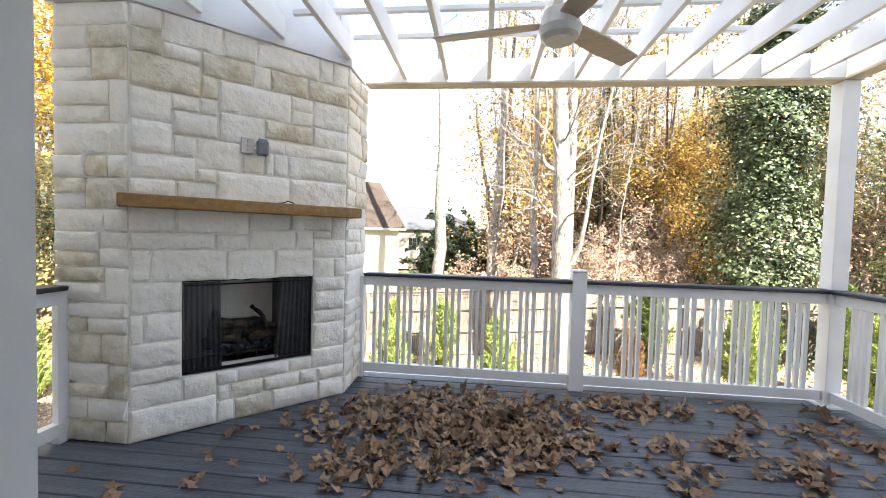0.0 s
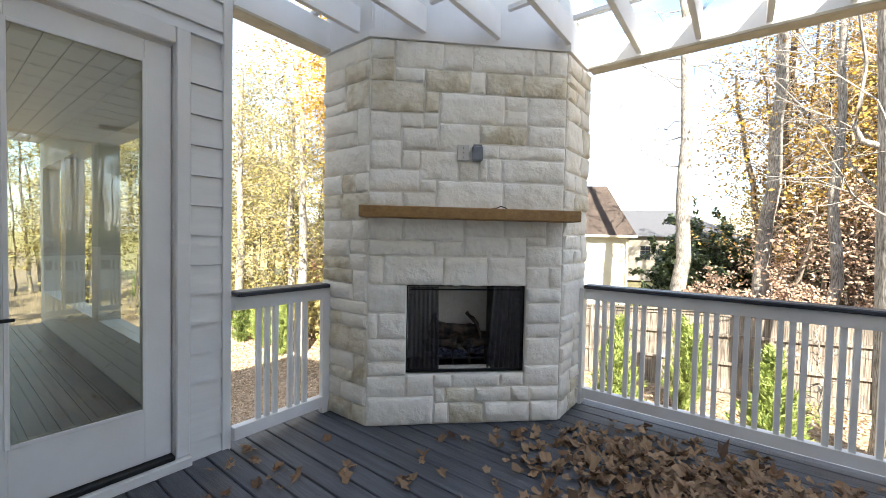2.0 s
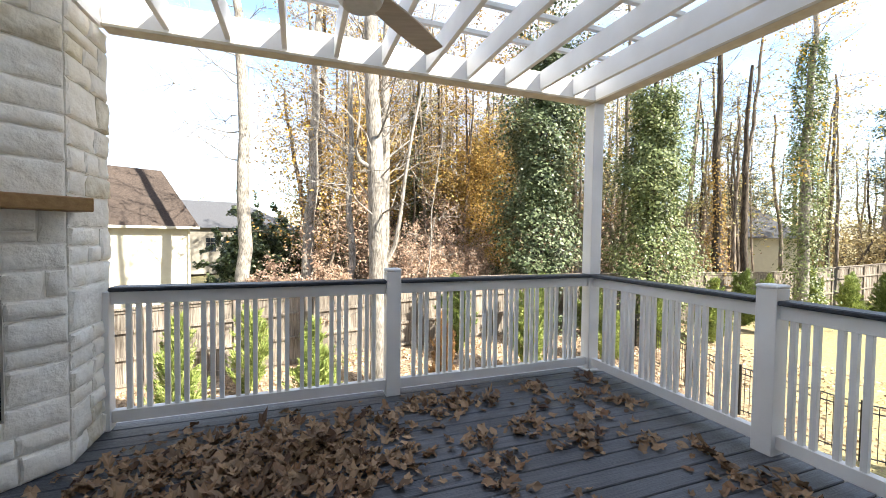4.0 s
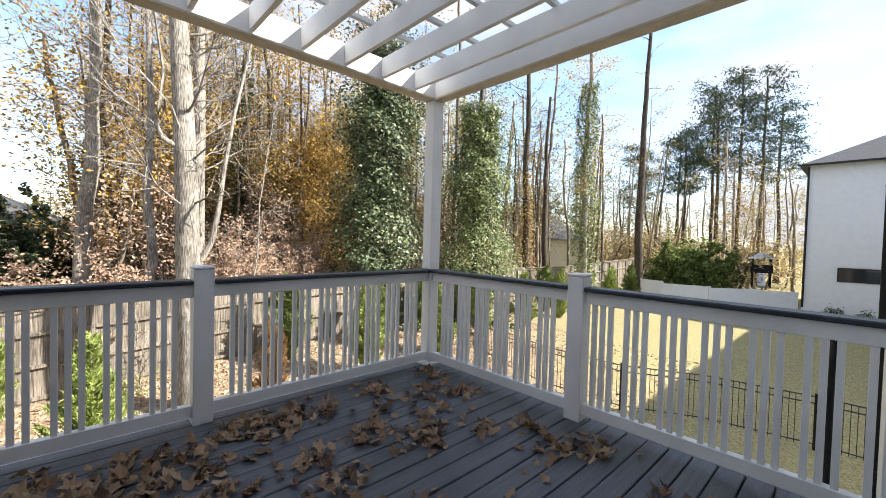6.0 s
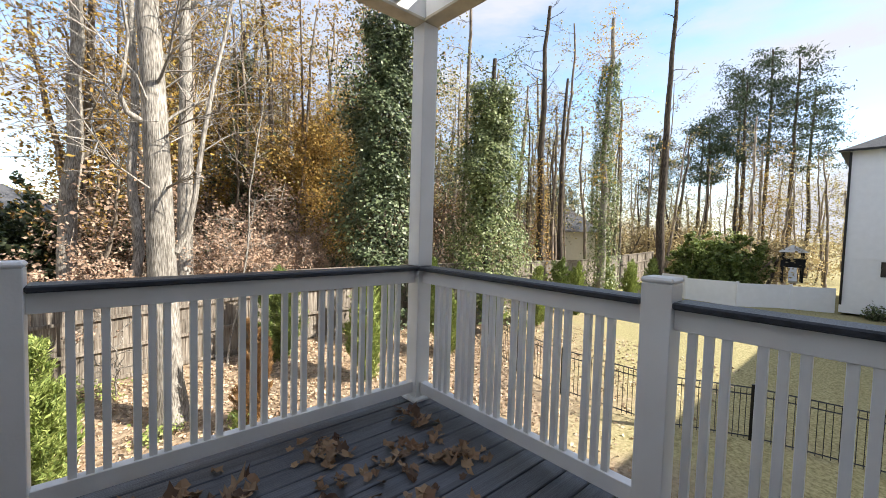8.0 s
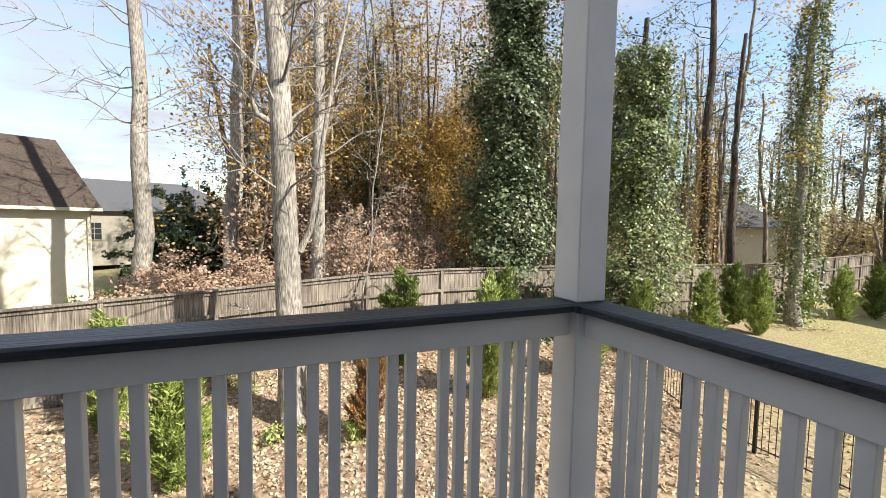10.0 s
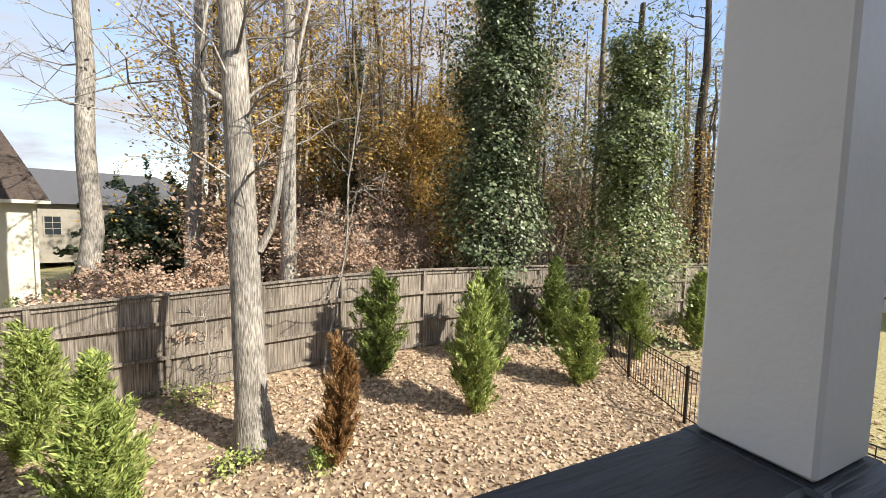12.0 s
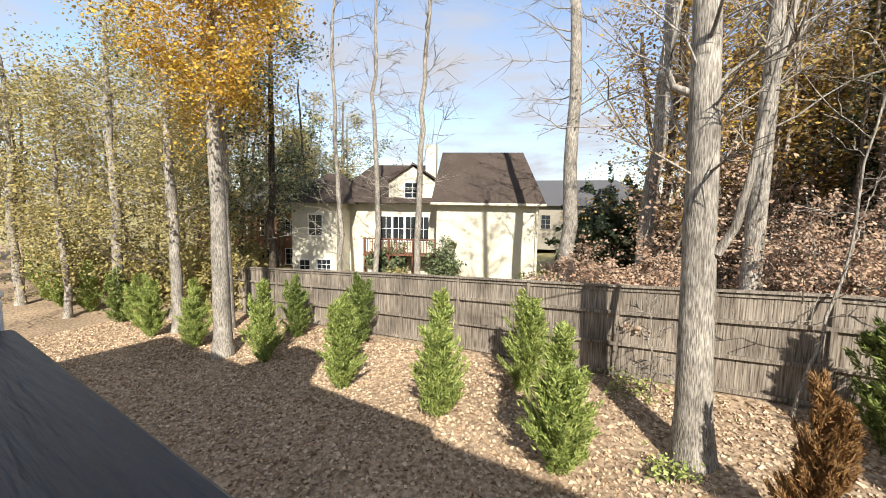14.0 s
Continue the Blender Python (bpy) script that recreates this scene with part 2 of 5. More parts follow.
def lawn_material():
    """Leaf-strewn earth that passes into dormant lawn on the open side and beyond the fence."""
    m = LITTER.copy()
    m.name = "leafy_lawn"
    n, l = m.node_tree.nodes, m.node_tree.links
    b = n["Principled BSDF"]
    old = b.inputs["Base Color"].links[0].from_socket
    co, sep = n.new("ShaderNodeTexCoord"), n.new("ShaderNodeSeparateXYZ")
    l.new(co.outputs["Object"], sep.inputs[0])
    nz = n.new("ShaderNodeTexNoise")
    nz.inputs["Scale"].default_value, nz.inputs["Detail"].default_value = 0.35, 8
    l.new(co.outputs["Object"], nz.inputs["Vector"])
    # grass grows where x - 1.1 y + 1 is positive, on the open side of the yard
    f = n.new("ShaderNodeVectorMath")
    f.operation = "DOT_PRODUCT"
    f.inputs[1].default_value = (0.10, -0.13, 0)
    l.new(co.outputs["Object"], f.inputs[0])
    s1 = n.new("ShaderNodeMath")
    s1.operation = "MULTIPLY_ADD"
    s1.inputs[1].default_value, s1.inputs[2].default_value = 2.4, -1.05
    l.new(nz.outputs["Fac"], s1.inputs[0])
    s2 = n.new("ShaderNodeMath")
    l.new(f.outputs["Value"], s2.inputs[0])
    l.new(s1.outputs[0], s2.inputs[1])
    far = n.new("ShaderNodeMapRange")
    far.inputs[1].default_value, far.inputs[2].default_value = 15.2, 16.5
    l.new(sep.outputs["Y"], far.inputs[0])
    s3 = n.new("ShaderNodeMath")
    s3.operation, s3.use_clamp = "MAXIMUM", True
    l.new(s2.outputs[0], s3.inputs[0])
    west = n.new("ShaderNodeMapRange")
    west.inputs[1].default_value, west.inputs[2].default_value = 0.5, -1.5
    l.new(sep.outputs["X"], west.inputs[0])
    beyond = n.new("ShaderNodeMath")
    beyond.operation = "MULTIPLY"
    l.new(far.outputs[0], beyond.inputs[0])
    l.new(west.outputs[0], beyond.inputs[1])
    l.new(beyond.outputs[0], s3.inputs[1])
    gr, gc = n.new("ShaderNodeTexNoise"), n.new("ShaderNodeValToRGB")
    gr.inputs["Scale"].default_value, gr.inputs["Detail"].default_value = 14, 9
    l.new(co.outputs["Object"], gr.inputs["Vector"])
    gc.color_ramp.elements[0].position, gc.color_ramp.elements[1].position = 0.32, 0.68
    gc.color_ramp.elements[0].color, gc.color_ramp.elements[1].color = (0.20, 0.17, 0.075, 1), (0.42, 0.37, 0.19, 1)
    l.new(gr.outputs["Fac"], gc.inputs["Fac"])
    mx = n.new("ShaderNodeMix")
    mx.data_type = "RGBA"
    l.new(s3.outputs[0], mx.inputs[0])
    l.new(old, mx.inputs[6])
    l.new(gc.outputs["Color"], mx.inputs[7])
    l.new(mx.outputs[2], b.inputs["Base Color"])
    return m


LAWN = lawn_material()


# ---- mesh helpers ----
def mesh_of(name, verts, faces, mat, smooth=False):
    """A mesh from arrays of corners and of faces with one number of corners each."""
    verts, faces = np.asarray(verts, dtype=np.float32), np.asarray(faces, dtype=np.int32)
    me = bpy.data.meshes.new(name)
    k = faces.shape[1]
    me.vertices.add(len(verts))
    me.vertices.foreach_set("co", verts.ravel())
    me.loops.add(faces.size)
    me.loops.foreach_set("vertex_index", faces.ravel())
    me.polygons.add(len(faces))
    me.polygons.foreach_set("loop_start", np.arange(0, faces.size, k, dtype=np.int32))
    me.polygons.foreach_set("use_smooth", np.full(len(faces), smooth))
    me.update(calc_edges=True)
    me.validate()
    if mat:
        me.materials.append(mat)
    return me


def part(name, bm, mat, parent=None, label=""):
    """Links a bmesh, or a mesh, as one object under a thing or a part."""
    if isinstance(bm, bmesh.types.BMesh):
        me = bpy.data.meshes.new(name)
        bm.to_mesh(me)
        bm.free()
        me.materials.append(mat)
    else:
        me = bm
    ob = new(name, me)
    ob.parent = parent
    if label:
        tagged(ob, label)
    return ob


def empty(name, m=None, **tags):
    ob = new(name)
    if m is not None:
        ob.matrix_world = m
    return tagged(ob, **tags)


def add_box(bm, lo, hi, bevel=0.0, m=None):
    """A box between two corners, its edges rounded by bevel."""
    lo, hi = Vector(lo), Vector(hi)
    r = bmesh.ops.create_cube(bm, size=1.0)
    vs = r["verts"]
    bmesh.ops.scale(bm, vec=hi - lo, verts=vs)
    bmesh.ops.translate(bm, vec=(lo + hi) / 2, verts=vs)
    if bevel:
        es = list({e for v in vs for e in v.link_edges})
        out = bmesh.ops.bevel(bm, geom=es, offset=bevel, segments=1, affect="EDGES", profile=0.5)
        vs = list({v for f in out["faces"] for v in f.verts} | {v for v in vs if v.is_valid})
    if m is not None:
        bmesh.ops.transform(bm, matrix=m, verts=vs)
    return bm


def box(lo, hi, bevel=0.0, m=None):
    return add_box(bmesh.new(), lo, hi, bevel, m)


def prism(points, z0, z1):
    """An upright solid on a plan of corners."""
    bm = bmesh.new()
    f = bm.faces.new([bm.verts.new((x, y, z0)) for x, y in points])
    r = bmesh.ops.extrude_face_region(bm, geom=[f])
    bmesh.ops.translate(bm, vec=(0, 0, z1 - z0), verts=[v for v in r["geom"] if isinstance(v, bmesh.types.BMVert)])
    bmesh.ops.recalc_face_normals(bm, faces=bm.faces)
    return bm


def cyl(r0, r1, z0, z1, n=16, m=None, bm=None):
    bm = bm or bmesh.new()
    r = bmesh.ops.create_cone(bm, cap_ends=True, segments=n, radius1=r0, radius2=r1, depth=z1 - z0)
    bmesh.ops.translate(bm, vec=(0, 0, (z0 + z1) / 2), verts=r["verts"])
    if m is not None:
        bmesh.ops.transform(bm, matrix=m, verts=r["verts"])
    return bm


def tubes(lines, sides=6):
    """Corners and faces of tapered tubes, each line a list of places and of radii."""
    V, Fs, base = [], [], 0
    for pts, rad in lines:
        pts, rad = np.asarray(pts, float), np.asarray(rad, float)
        s = sides if rad[0] > 0.05 else (4 if rad[0] > 0.03 else 3)
        d = np.gradient(pts, axis=0)
        d /= np.linalg.norm(d, axis=1)[:, None] + 1e-9
        ref = np.array([0, 0, 1.0]) if abs(d[0][2]) < 0.9 else np.array([1.0, 0, 0])
        a = np.cross(d, ref)
        a /= np.linalg.norm(a, axis=1)[:, None] + 1e-9
        b = np.cross(d, a)
        th = np.linspace(0, 2 * np.pi, s, endpoint=False)
        ring = pts[:, None, :] + rad[:, None, None] * (np.cos(th)[None, :, None] * a[:, None, :] + np.sin(th)[None, :, None] * b[:, None, :])
        V.append(ring.reshape(-1, 3))
        i, j = np.meshgrid(np.arange(len(pts) - 1), np.arange(s), indexing="ij")
        j2 = (j + 1) % s
        Fs.append(np.stack([base + i * s + j, base + i * s + j2, base + (i + 1) * s + j2, base + (i + 1) * s + j], -1).reshape(-1, 4))
        base += len(pts) * s
    return np.concatenate(V), np.concatenate(Fs)


def leaves(places, size, rng, spread=0.35, flat=0.0, long=1.5, face=None):
    """Corners and faces of one diamond leaf at each place, turned by chance, or facing about the way given."""
    n = len(places)
    d = rng.normal(size=(n, 3))
    d[:, 2] *= 1 - flat
    if face is not None:
        nor = face + rng.normal(size=(n, 3)) * 0.45
        nor /= np.linalg.norm(nor, axis=1)[:, None] + 1e-9
        d -= nor * (d * nor).sum(1)[:, None]
    d /= np.linalg.norm(d, axis=1)[:, None] + 1e-9
    e = np.cross(d, nor) if face is not None else np.cross(d, rng.normal(size=(n, 3)) * np.array([1, 1, 1 - flat * 0.5]) + np.array([0, 0, flat]))
    e /= np.linalg.norm(e, axis=1)[:, None] + 1e-9
    s = size * (1 + spread * rng.normal(size=(n, 1))).clip(0.4, 2)
    p = np.asarray(places)
    V = np.stack([p - d * s * long / 2, p + e * s / 2, p + d * s * long / 2, p - e * s / 2], 1).reshape(-1, 3)
    return V, np.arange(4 * n).reshape(-1, 4)


def bent(a, b, n, wob, rng):
    """A wavering line from a to b."""
    t = np.linspace(0, 1, n)[:, None]
    w = np.cumsum(rng.normal(size=(n, 3)), axis=0) * wob / math.sqrt(n)
    w -= w[0] + t * (w[-1] - w[0]) * 0.6
    return np.asarray(a) + t * (np.asarray(b) - np.asarray(a)) + w


def ground_z(x, y):
    """The height of the ground: falls to one side of the yard, rises past the fence."""
    xx = np.clip(x, -22, 6)
    return -3.38 + 0.07 * xx + np.where(y > 12.2, 0.1 * (np.minimum(y, 24) - 12.2), 0.03 * (np.maximum(y, 0) - 12.2))


def gz(x, y):
    return float(ground_z(np.float64(x), np.float64(y)))


# ---- ground ----
def grid_mesh():
    gx = np.concatenate([[-900, -300, -120, -70], np.arange(-46, 50, 1.0), [70, 120, 300, 900]])
    gy = np.concatenate([[-900, -300, -100, -40, -15], np.arange(-4, 45, 1.0), [60, 100, 300, 900]])
    X, Y = np.meshgrid(gx, gy, indexing="ij")
    Z = ground_z(X, Y) + 0.05 * np.sin(X * 0.9) * np.cos(Y * 0.8)
    nx, ny = X.shape
    i, j = np.meshgrid(np.arange(nx - 1), np.arange(ny - 1), indexing="ij")
    q = np.stack([i * ny + j, (i + 1) * ny + j, (i + 1) * ny + j + 1, i * ny + j + 1], -1).reshape(-1, 4)
    return mesh_of("ground", np.stack([X, Y, Z], -1).reshape(-1, 3), q, LAWN, True)


tagged(new("ground", grid_mesh()), "leaf-covered sloping yard passing into dormant lawn", "ground", kind="structure")

# ---- the house behind the deck ----
RX, BY = 3.17, 3.94        # centre lines of the two long rails
WY = 0.30                  # outer face of the back wall
LX = -2.90                 # outer face of the side wall


def wall(name, lo, hi, label, mat=SIDING):
    return tagged(part(name, box(lo, hi), mat), label, "wall", kind="structure")


# back wall with the doorway that the walk starts in
back = wall("wall_back", (LX - 0.2, WY - 0.18, -3.7), (-0.62, WY, 6.1), "white lap-sided back wall of the house")
wall("wall_back_far", (0.75, WY - 0.18, -3.7), (9.3, WY, 6.1), "white lap-sided back wall of the house beside the deck")
wall("wall_back_lintel", (-0.62, WY - 0.18, 2.5), (0.75, WY, 6.1), "white wall above the open doorway")
wall("wall_back_base", (-0.62, WY - 0.18, -3.7), (0.75, WY, -0.05), "white wall below the doorway")
wall("wall_end", (9.12, -10.0, -3.7), (9.3, WY - 0.18, 6.1), "white end wall of the house")
wall("wall_rear", (-8.5, -10.2, -3.7), (9.3, -10.0, 6.1), "white wall closing the house")
wall("wall_west", (-8.7, -10.0, -3.7), (-8.5, 0.1, 6.1), "white end wall of the house")
tagged(part("doorway_trim", add_box(add_box(box((-0.62, WY - 0.2, 0), (-0.47, WY + 0.02, 2.5)), (0.67, WY - 0.2, 0), (0.75, WY + 0.02, 2.5)), (-0.47, WY - 0.2, 2.42), (0.67, WY + 0.02, 2.5)), WHITE), "white painted frame of the open doorway", "trim", kind="structure")
tagged(part("floor_inside", box((-8.5, -10, -0.1), (9.1, WY - 0.18, -0.01)), DECK), "plain floor inside the house", "floor", kind="structure")
tagged(part("ceiling_inside", box((-8.5, -10, 2.75), (9.1, WY - 0.18, 2.85)), WHITE), "plain white ceiling inside the house", "ceiling", kind="structure")


def roof_mesh(x0, x1, y0, y1, z0, ridge_y, ridge_z, hip0, hip1, over=0.4):
    bm = bmesh.new()
    a = [bm.verts.new(p) for p in ((x0 - over, y0 - over, z0), (x1 + over, y0 - over, z0), (x1 + over, y1 + over, z0), (x0 - over, y1 + over, z0))]
    b = [bm.verts.new(p) for p in ((x0 + hip0, ridge_y, ridge_z), (x1 - hip1, ridge_y, ridge_z))]
    for f in ((a[0], a[1], b[1], b[0]), (a[2], a[3], b[0], b[1]), (a[1], a[2], b[1]), (a[3], a[0], b[0]), (a[3], a[2], a[1], a[0])):
        bm.faces.new(f)
    bmesh.ops.recalc_face_normals(bm, faces=bm.faces)
    return bm


tagged(part("house_roof", roof_mesh(-8.5, 9.3, -10, WY, 6.1, -5.0, 9.0, 4.5, 4.5), SHINGLE_GREY), "dark shingled roof of the house", "roof", kind="structure")
ds = empty("downspout", label="dark bronze downspout on the house wall", category="downspout")
part("pipe", box((9.18, WY, -3.6), (9.28, WY + 0.08, 6.0), 0.012), BLACK, ds)
for z in (-2.0, 0.2, 2.4):
    part("bracket", box((9.15, WY, z), (9.31, WY + 0.085, z + 0.03)), BLACK, ds)

lowpipe = empty("downspout", label="dark bronze downspout beside the deck railing", category="downspout")
V, Fq = tubes([([(3.75, WY, 1.0), (3.75, WY + 0.2, 0.98), (3.75, WY + 0.36, 0.86), (3.75, WY + 0.38, 0.6), (3.75, WY + 0.38, -3.6)], [0.035] * 5)], 8)
part("pipe", mesh_of("pipe", V, Fq, BLACK, True), None, lowpipe)

# side wall with the glazed door
DY0, DY1, DZ1 = 0.40, 1.26, 2.58
wall("wall_side_corner", (LX - 0.16, 1.27, -3.7), (LX - 0.012, 1.58, 3.4), "white sheathing of the side wall")
wall("wall_side_top", (LX - 0.16, WY, DZ1 + 0.02), (LX - 0.012, 1.27, 3.4), "white wall above the glazed door")
wall("wall_side_base", (LX - 0.16, WY, -3.7), (LX - 0.012, 1.27, 0.0), "white wall below the glazed door")
wall("wall_sunroom_back", (-8.5, 0.0, -0.1), (LX - 0.2, 0.1, 3.4), "white inner wall of the sunroom", WHITE)
wall("wall_side_end", (-8.5, 1.40, -3.7), (LX - 0.16, 1.58, 0.55), "white sill wall of the sunroom")
wall("wall_side_head", (-8.5, 1.40, 2.35), (LX - 0.16, 1.58, 3.4), "white head wall of the sunroom")
for x in (-8.4, -6.9, -5.4, -3.9):
    wall("wall_pier", (x - 0.12, 1.40, 0.55), (x + 0.12, 1.58, 2.35), "white pier between the sunroom's openings")
side = empty("side_wall_siding", label="white lap siding beside the glazed door", category="siding", kind="structure")
zz = -0.072
while zz < 3.3:
    bm = bmesh.new()
    y0, y1 = (1.355, 1.545) if zz < 2.5 else (WY + 0.002, 1.545)
    z_low = max(zz, 0.0) if zz < 2.5 else max(zz, 2.702)
    vs = [bm.verts.new(p) for p in ((LX - 0.011, y0, z_low), (LX + 0.024, y0, z_low), (LX + 0.024, y0, z_low + 0.004), (LX + 0.006, y0, zz + 0.187), (LX - 0.011, y0, zz + 0.187))]
    f = bm.faces.new(vs)
    r = bmesh.ops.extrude_face_region(bm, geom=[f])
    bmesh.ops.translate(bm, vec=(0, y1 - y0, 0), verts=[v for v in r["geom"] if isinstance(v, bmesh.types.BMVert)])
    bmesh.ops.recalc_face_normals(bm, faces=bm.faces)
    part("lap_board", bm, SIDING, side)
    zz += 0.19
tagged(part("corner_trim", add_box(box((LX - 0.012, 1.545, -0.02), (LX + 0.036, 1.60, 3.4), 0.003), (LX - 0.14, 1.582, -0.02), (LX - 0.012, 1.60, 3.4), 0.003), WHITE), "white corner board of the house wall", "trim", kind="structure")
tagged(part("door_trim", add_box(add_box(box((LX - 0.01, 1.275, 0.06), (LX + 0.036, 1.352, 2.70), 0.006), (LX - 0.01, WY + 0.004, 2.60), (LX + 0.034, 1.272, 2.70), 0.006), (LX - 0.12, WY + 0.004, 0.0), (LX + 0.07, 1.352, 0.055), 0.003), WHITE), "white door casing with sill board", "trim", kind="structure")
door = empty("door_1", label="white glazed patio door, closed, with black hardware", category="door", kind="structure")
bm = box((LX - 0.055, DY0, 0.09), (LX - 0.012, 0.575, DZ1), 0.003)
add_box(bm, (LX - 0.055, 1.125, 0.09), (LX - 0.012, DY1, DZ1), 0.003)
add_box(bm, (LX - 0.055, 0.575, 0.09), (LX - 0.012, 1.125, 0.405), 0.003)
add_box(bm, (LX - 0.055, 0.575, 2.455), (LX - 0.012, 1.125, DZ1), 0.003)
part("door_leaf", bm, WHITE, door)
bm = bmesh.new()
for lo, hi in (((LX - 0.014, 0.565, 0.395), (LX - 0.004, 0.585, 2.465)), ((LX - 0.014, 1.115, 0.395), (LX - 0.004, 1.135, 2.465)), ((LX - 0.014, 0.585, 0.395), (LX - 0.004, 1.115, 0.415)), ((LX - 0.014, 0.585, 2.445), (LX - 0.004, 1.115, 2.465))):
    add_box(bm, lo, hi, 0.002)
part("glazing_bead", bm, WHITE, door)
pane = part("pane", box((LX - 0.04, 0.575, 0.405), (LX - 0.03, 1.125, 2.455)), GLASS, door, "clear glass pane with a room behind")
pane.visible_shadow = False
part("threshold", box((LX - 0.1, WY + 0.01, 0.056), (LX + 0.035, 1.27, 0.085), 0.004), BLACK, door, "dark metal threshold")
part("deadbolt", box((LX - 0.012, 0.455, 1.155), (LX + 0.012, 0.535, 1.225), 0.004), BLACK, door, "square black deadbolt plate")
hd = part("handle", box((LX - 0.012, 0.455, 1.00), (LX + 0.012, 0.535, 1.07), 0.004), BLACK, door, "square black lever handle")
part("lever", add_box(box((LX + 0.012, 0.485, 1.025), (LX + 0.055, 0.505, 1.045)), (LX + 0.045, 0.485, 1.026), (LX + 0.058, 0.60, 1.044), 0.004), BLACK, hd)
# the room behind the glass
PLANK = material("brown_plank_floor", (0.20, 0.14, 0.095), (0.11, 0.073, 0.05), 0.35, 3, stretch=(0.6, 6, 1), bump=0.1, random_by="object", spread=0.35, stain=0.3)
room = empty("floor_room", label="brown wooden plank floor inside", category="floor", kind="structure")
part("subfloor", box((-8.5, 0.1, -0.06), (LX - 0.16, 1.4, 0.045)), DULL_BLACK, room)
for i in range(8):
    for j, (xa, xb) in enumerate(((-8.5, -6.9), (-6.9, -5.1), (-5.1, LX - 0.16))):
        sh_ = 0.35 * ((i * 5 + j) % 3 - 1) if 0 < j else 0.0
        part("plank", box((xa + sh_ + 0.002, 0.1 + i * 0.1625 + 0.002, 0.046), (min(xb + (0.35 * ((i * 5 + j + 1) % 3 - 1) if j < 2 else 0.0), LX - 0.16) - 0.002, 0.1 + (i + 1) * 0.1625 - 0.002, 0.06)), PLANK, room)
bm = box((-8.5, 0.1, 2.75), (LX - 0.16, 1.4, 2.85))
for i in range(9):
    add_box(bm, (-8.5, 0.1 + i * 0.1445 + 0.003, 2.735), (LX - 0.16, 0.1 + (i + 1) * 0.1445 - 0.003, 2.751))
tagged(part("ceiling_room", bm, WHITE), "white boarded ceiling inside", "ceiling", kind="structure")

# ---- fireplace ----
FA, FB = Vector((-2.39, 2.39, 0)), Vector((-1.28, 3.455, 0))
U = (FB - FA).normalized()
N = Vector((U.y, -U.x, 0))
FW = (FB - FA).length
FM = Matrix(((U.x, -N.x, 0, FA.x), (U.y, -N.y, 0, FA.y), (0, 0, 1, 0), (0, 0, 0, 1)))   # front: u along, v inward
fire = empty("fireplace", label="white limestone corner fireplace with a gas log set", category="fireplace")
TOPZ = 2.95
OU0, OU1, OZ0, OZ1 = 0.30, 1.25, 0.40, 1.09
# core, set back behind the stone skin, hollow at the firebox
SK = 0.002
for lo, hi in (((SK, SK, 0), (OU0, 0.62, TOPZ)), ((OU1, SK, 0), (FW - SK, 0.62, TOPZ)), ((OU0, SK, 0), (OU1, 0.62, OZ0 - 0.01)), ((OU0, SK, OZ1 + 0.005), (OU1, 0.62, TOPZ)), ((OU0, 0.55, OZ0 - 0.01), (OU1, 0.62, OZ1 + 0.005))):
    part("core", box(lo, hi, 0, FM), MORTAR, fire)
part("side_core", box((-2.93, FA.y + SK, 0), (FA.x - 0.002, 4.03, TOPZ)), MORTAR, fire)
part("rear_core", box((FA.x, FB.y + 0.25, 0), (FB.x - SK, 4.03, TOPZ)), MORTAR, fire)
part("rear_core", prism([(FA.x - 0.001, 2.9), (-1.75, FB.y + 0.249), (FA.x - 0.001, FB.y + 0.249)], 0, TOPZ), MORTAR, fire)
part("corner_core", prism([(FB.x - 0.05, FB.y + 0.01), (FB.x - SK, FB.y + 0.01), (FB.x - SK, FB.y + 0.249), (FB.x - 0.28, FB.y + 0.249)], 0, TOPZ), MORTAR, fire)


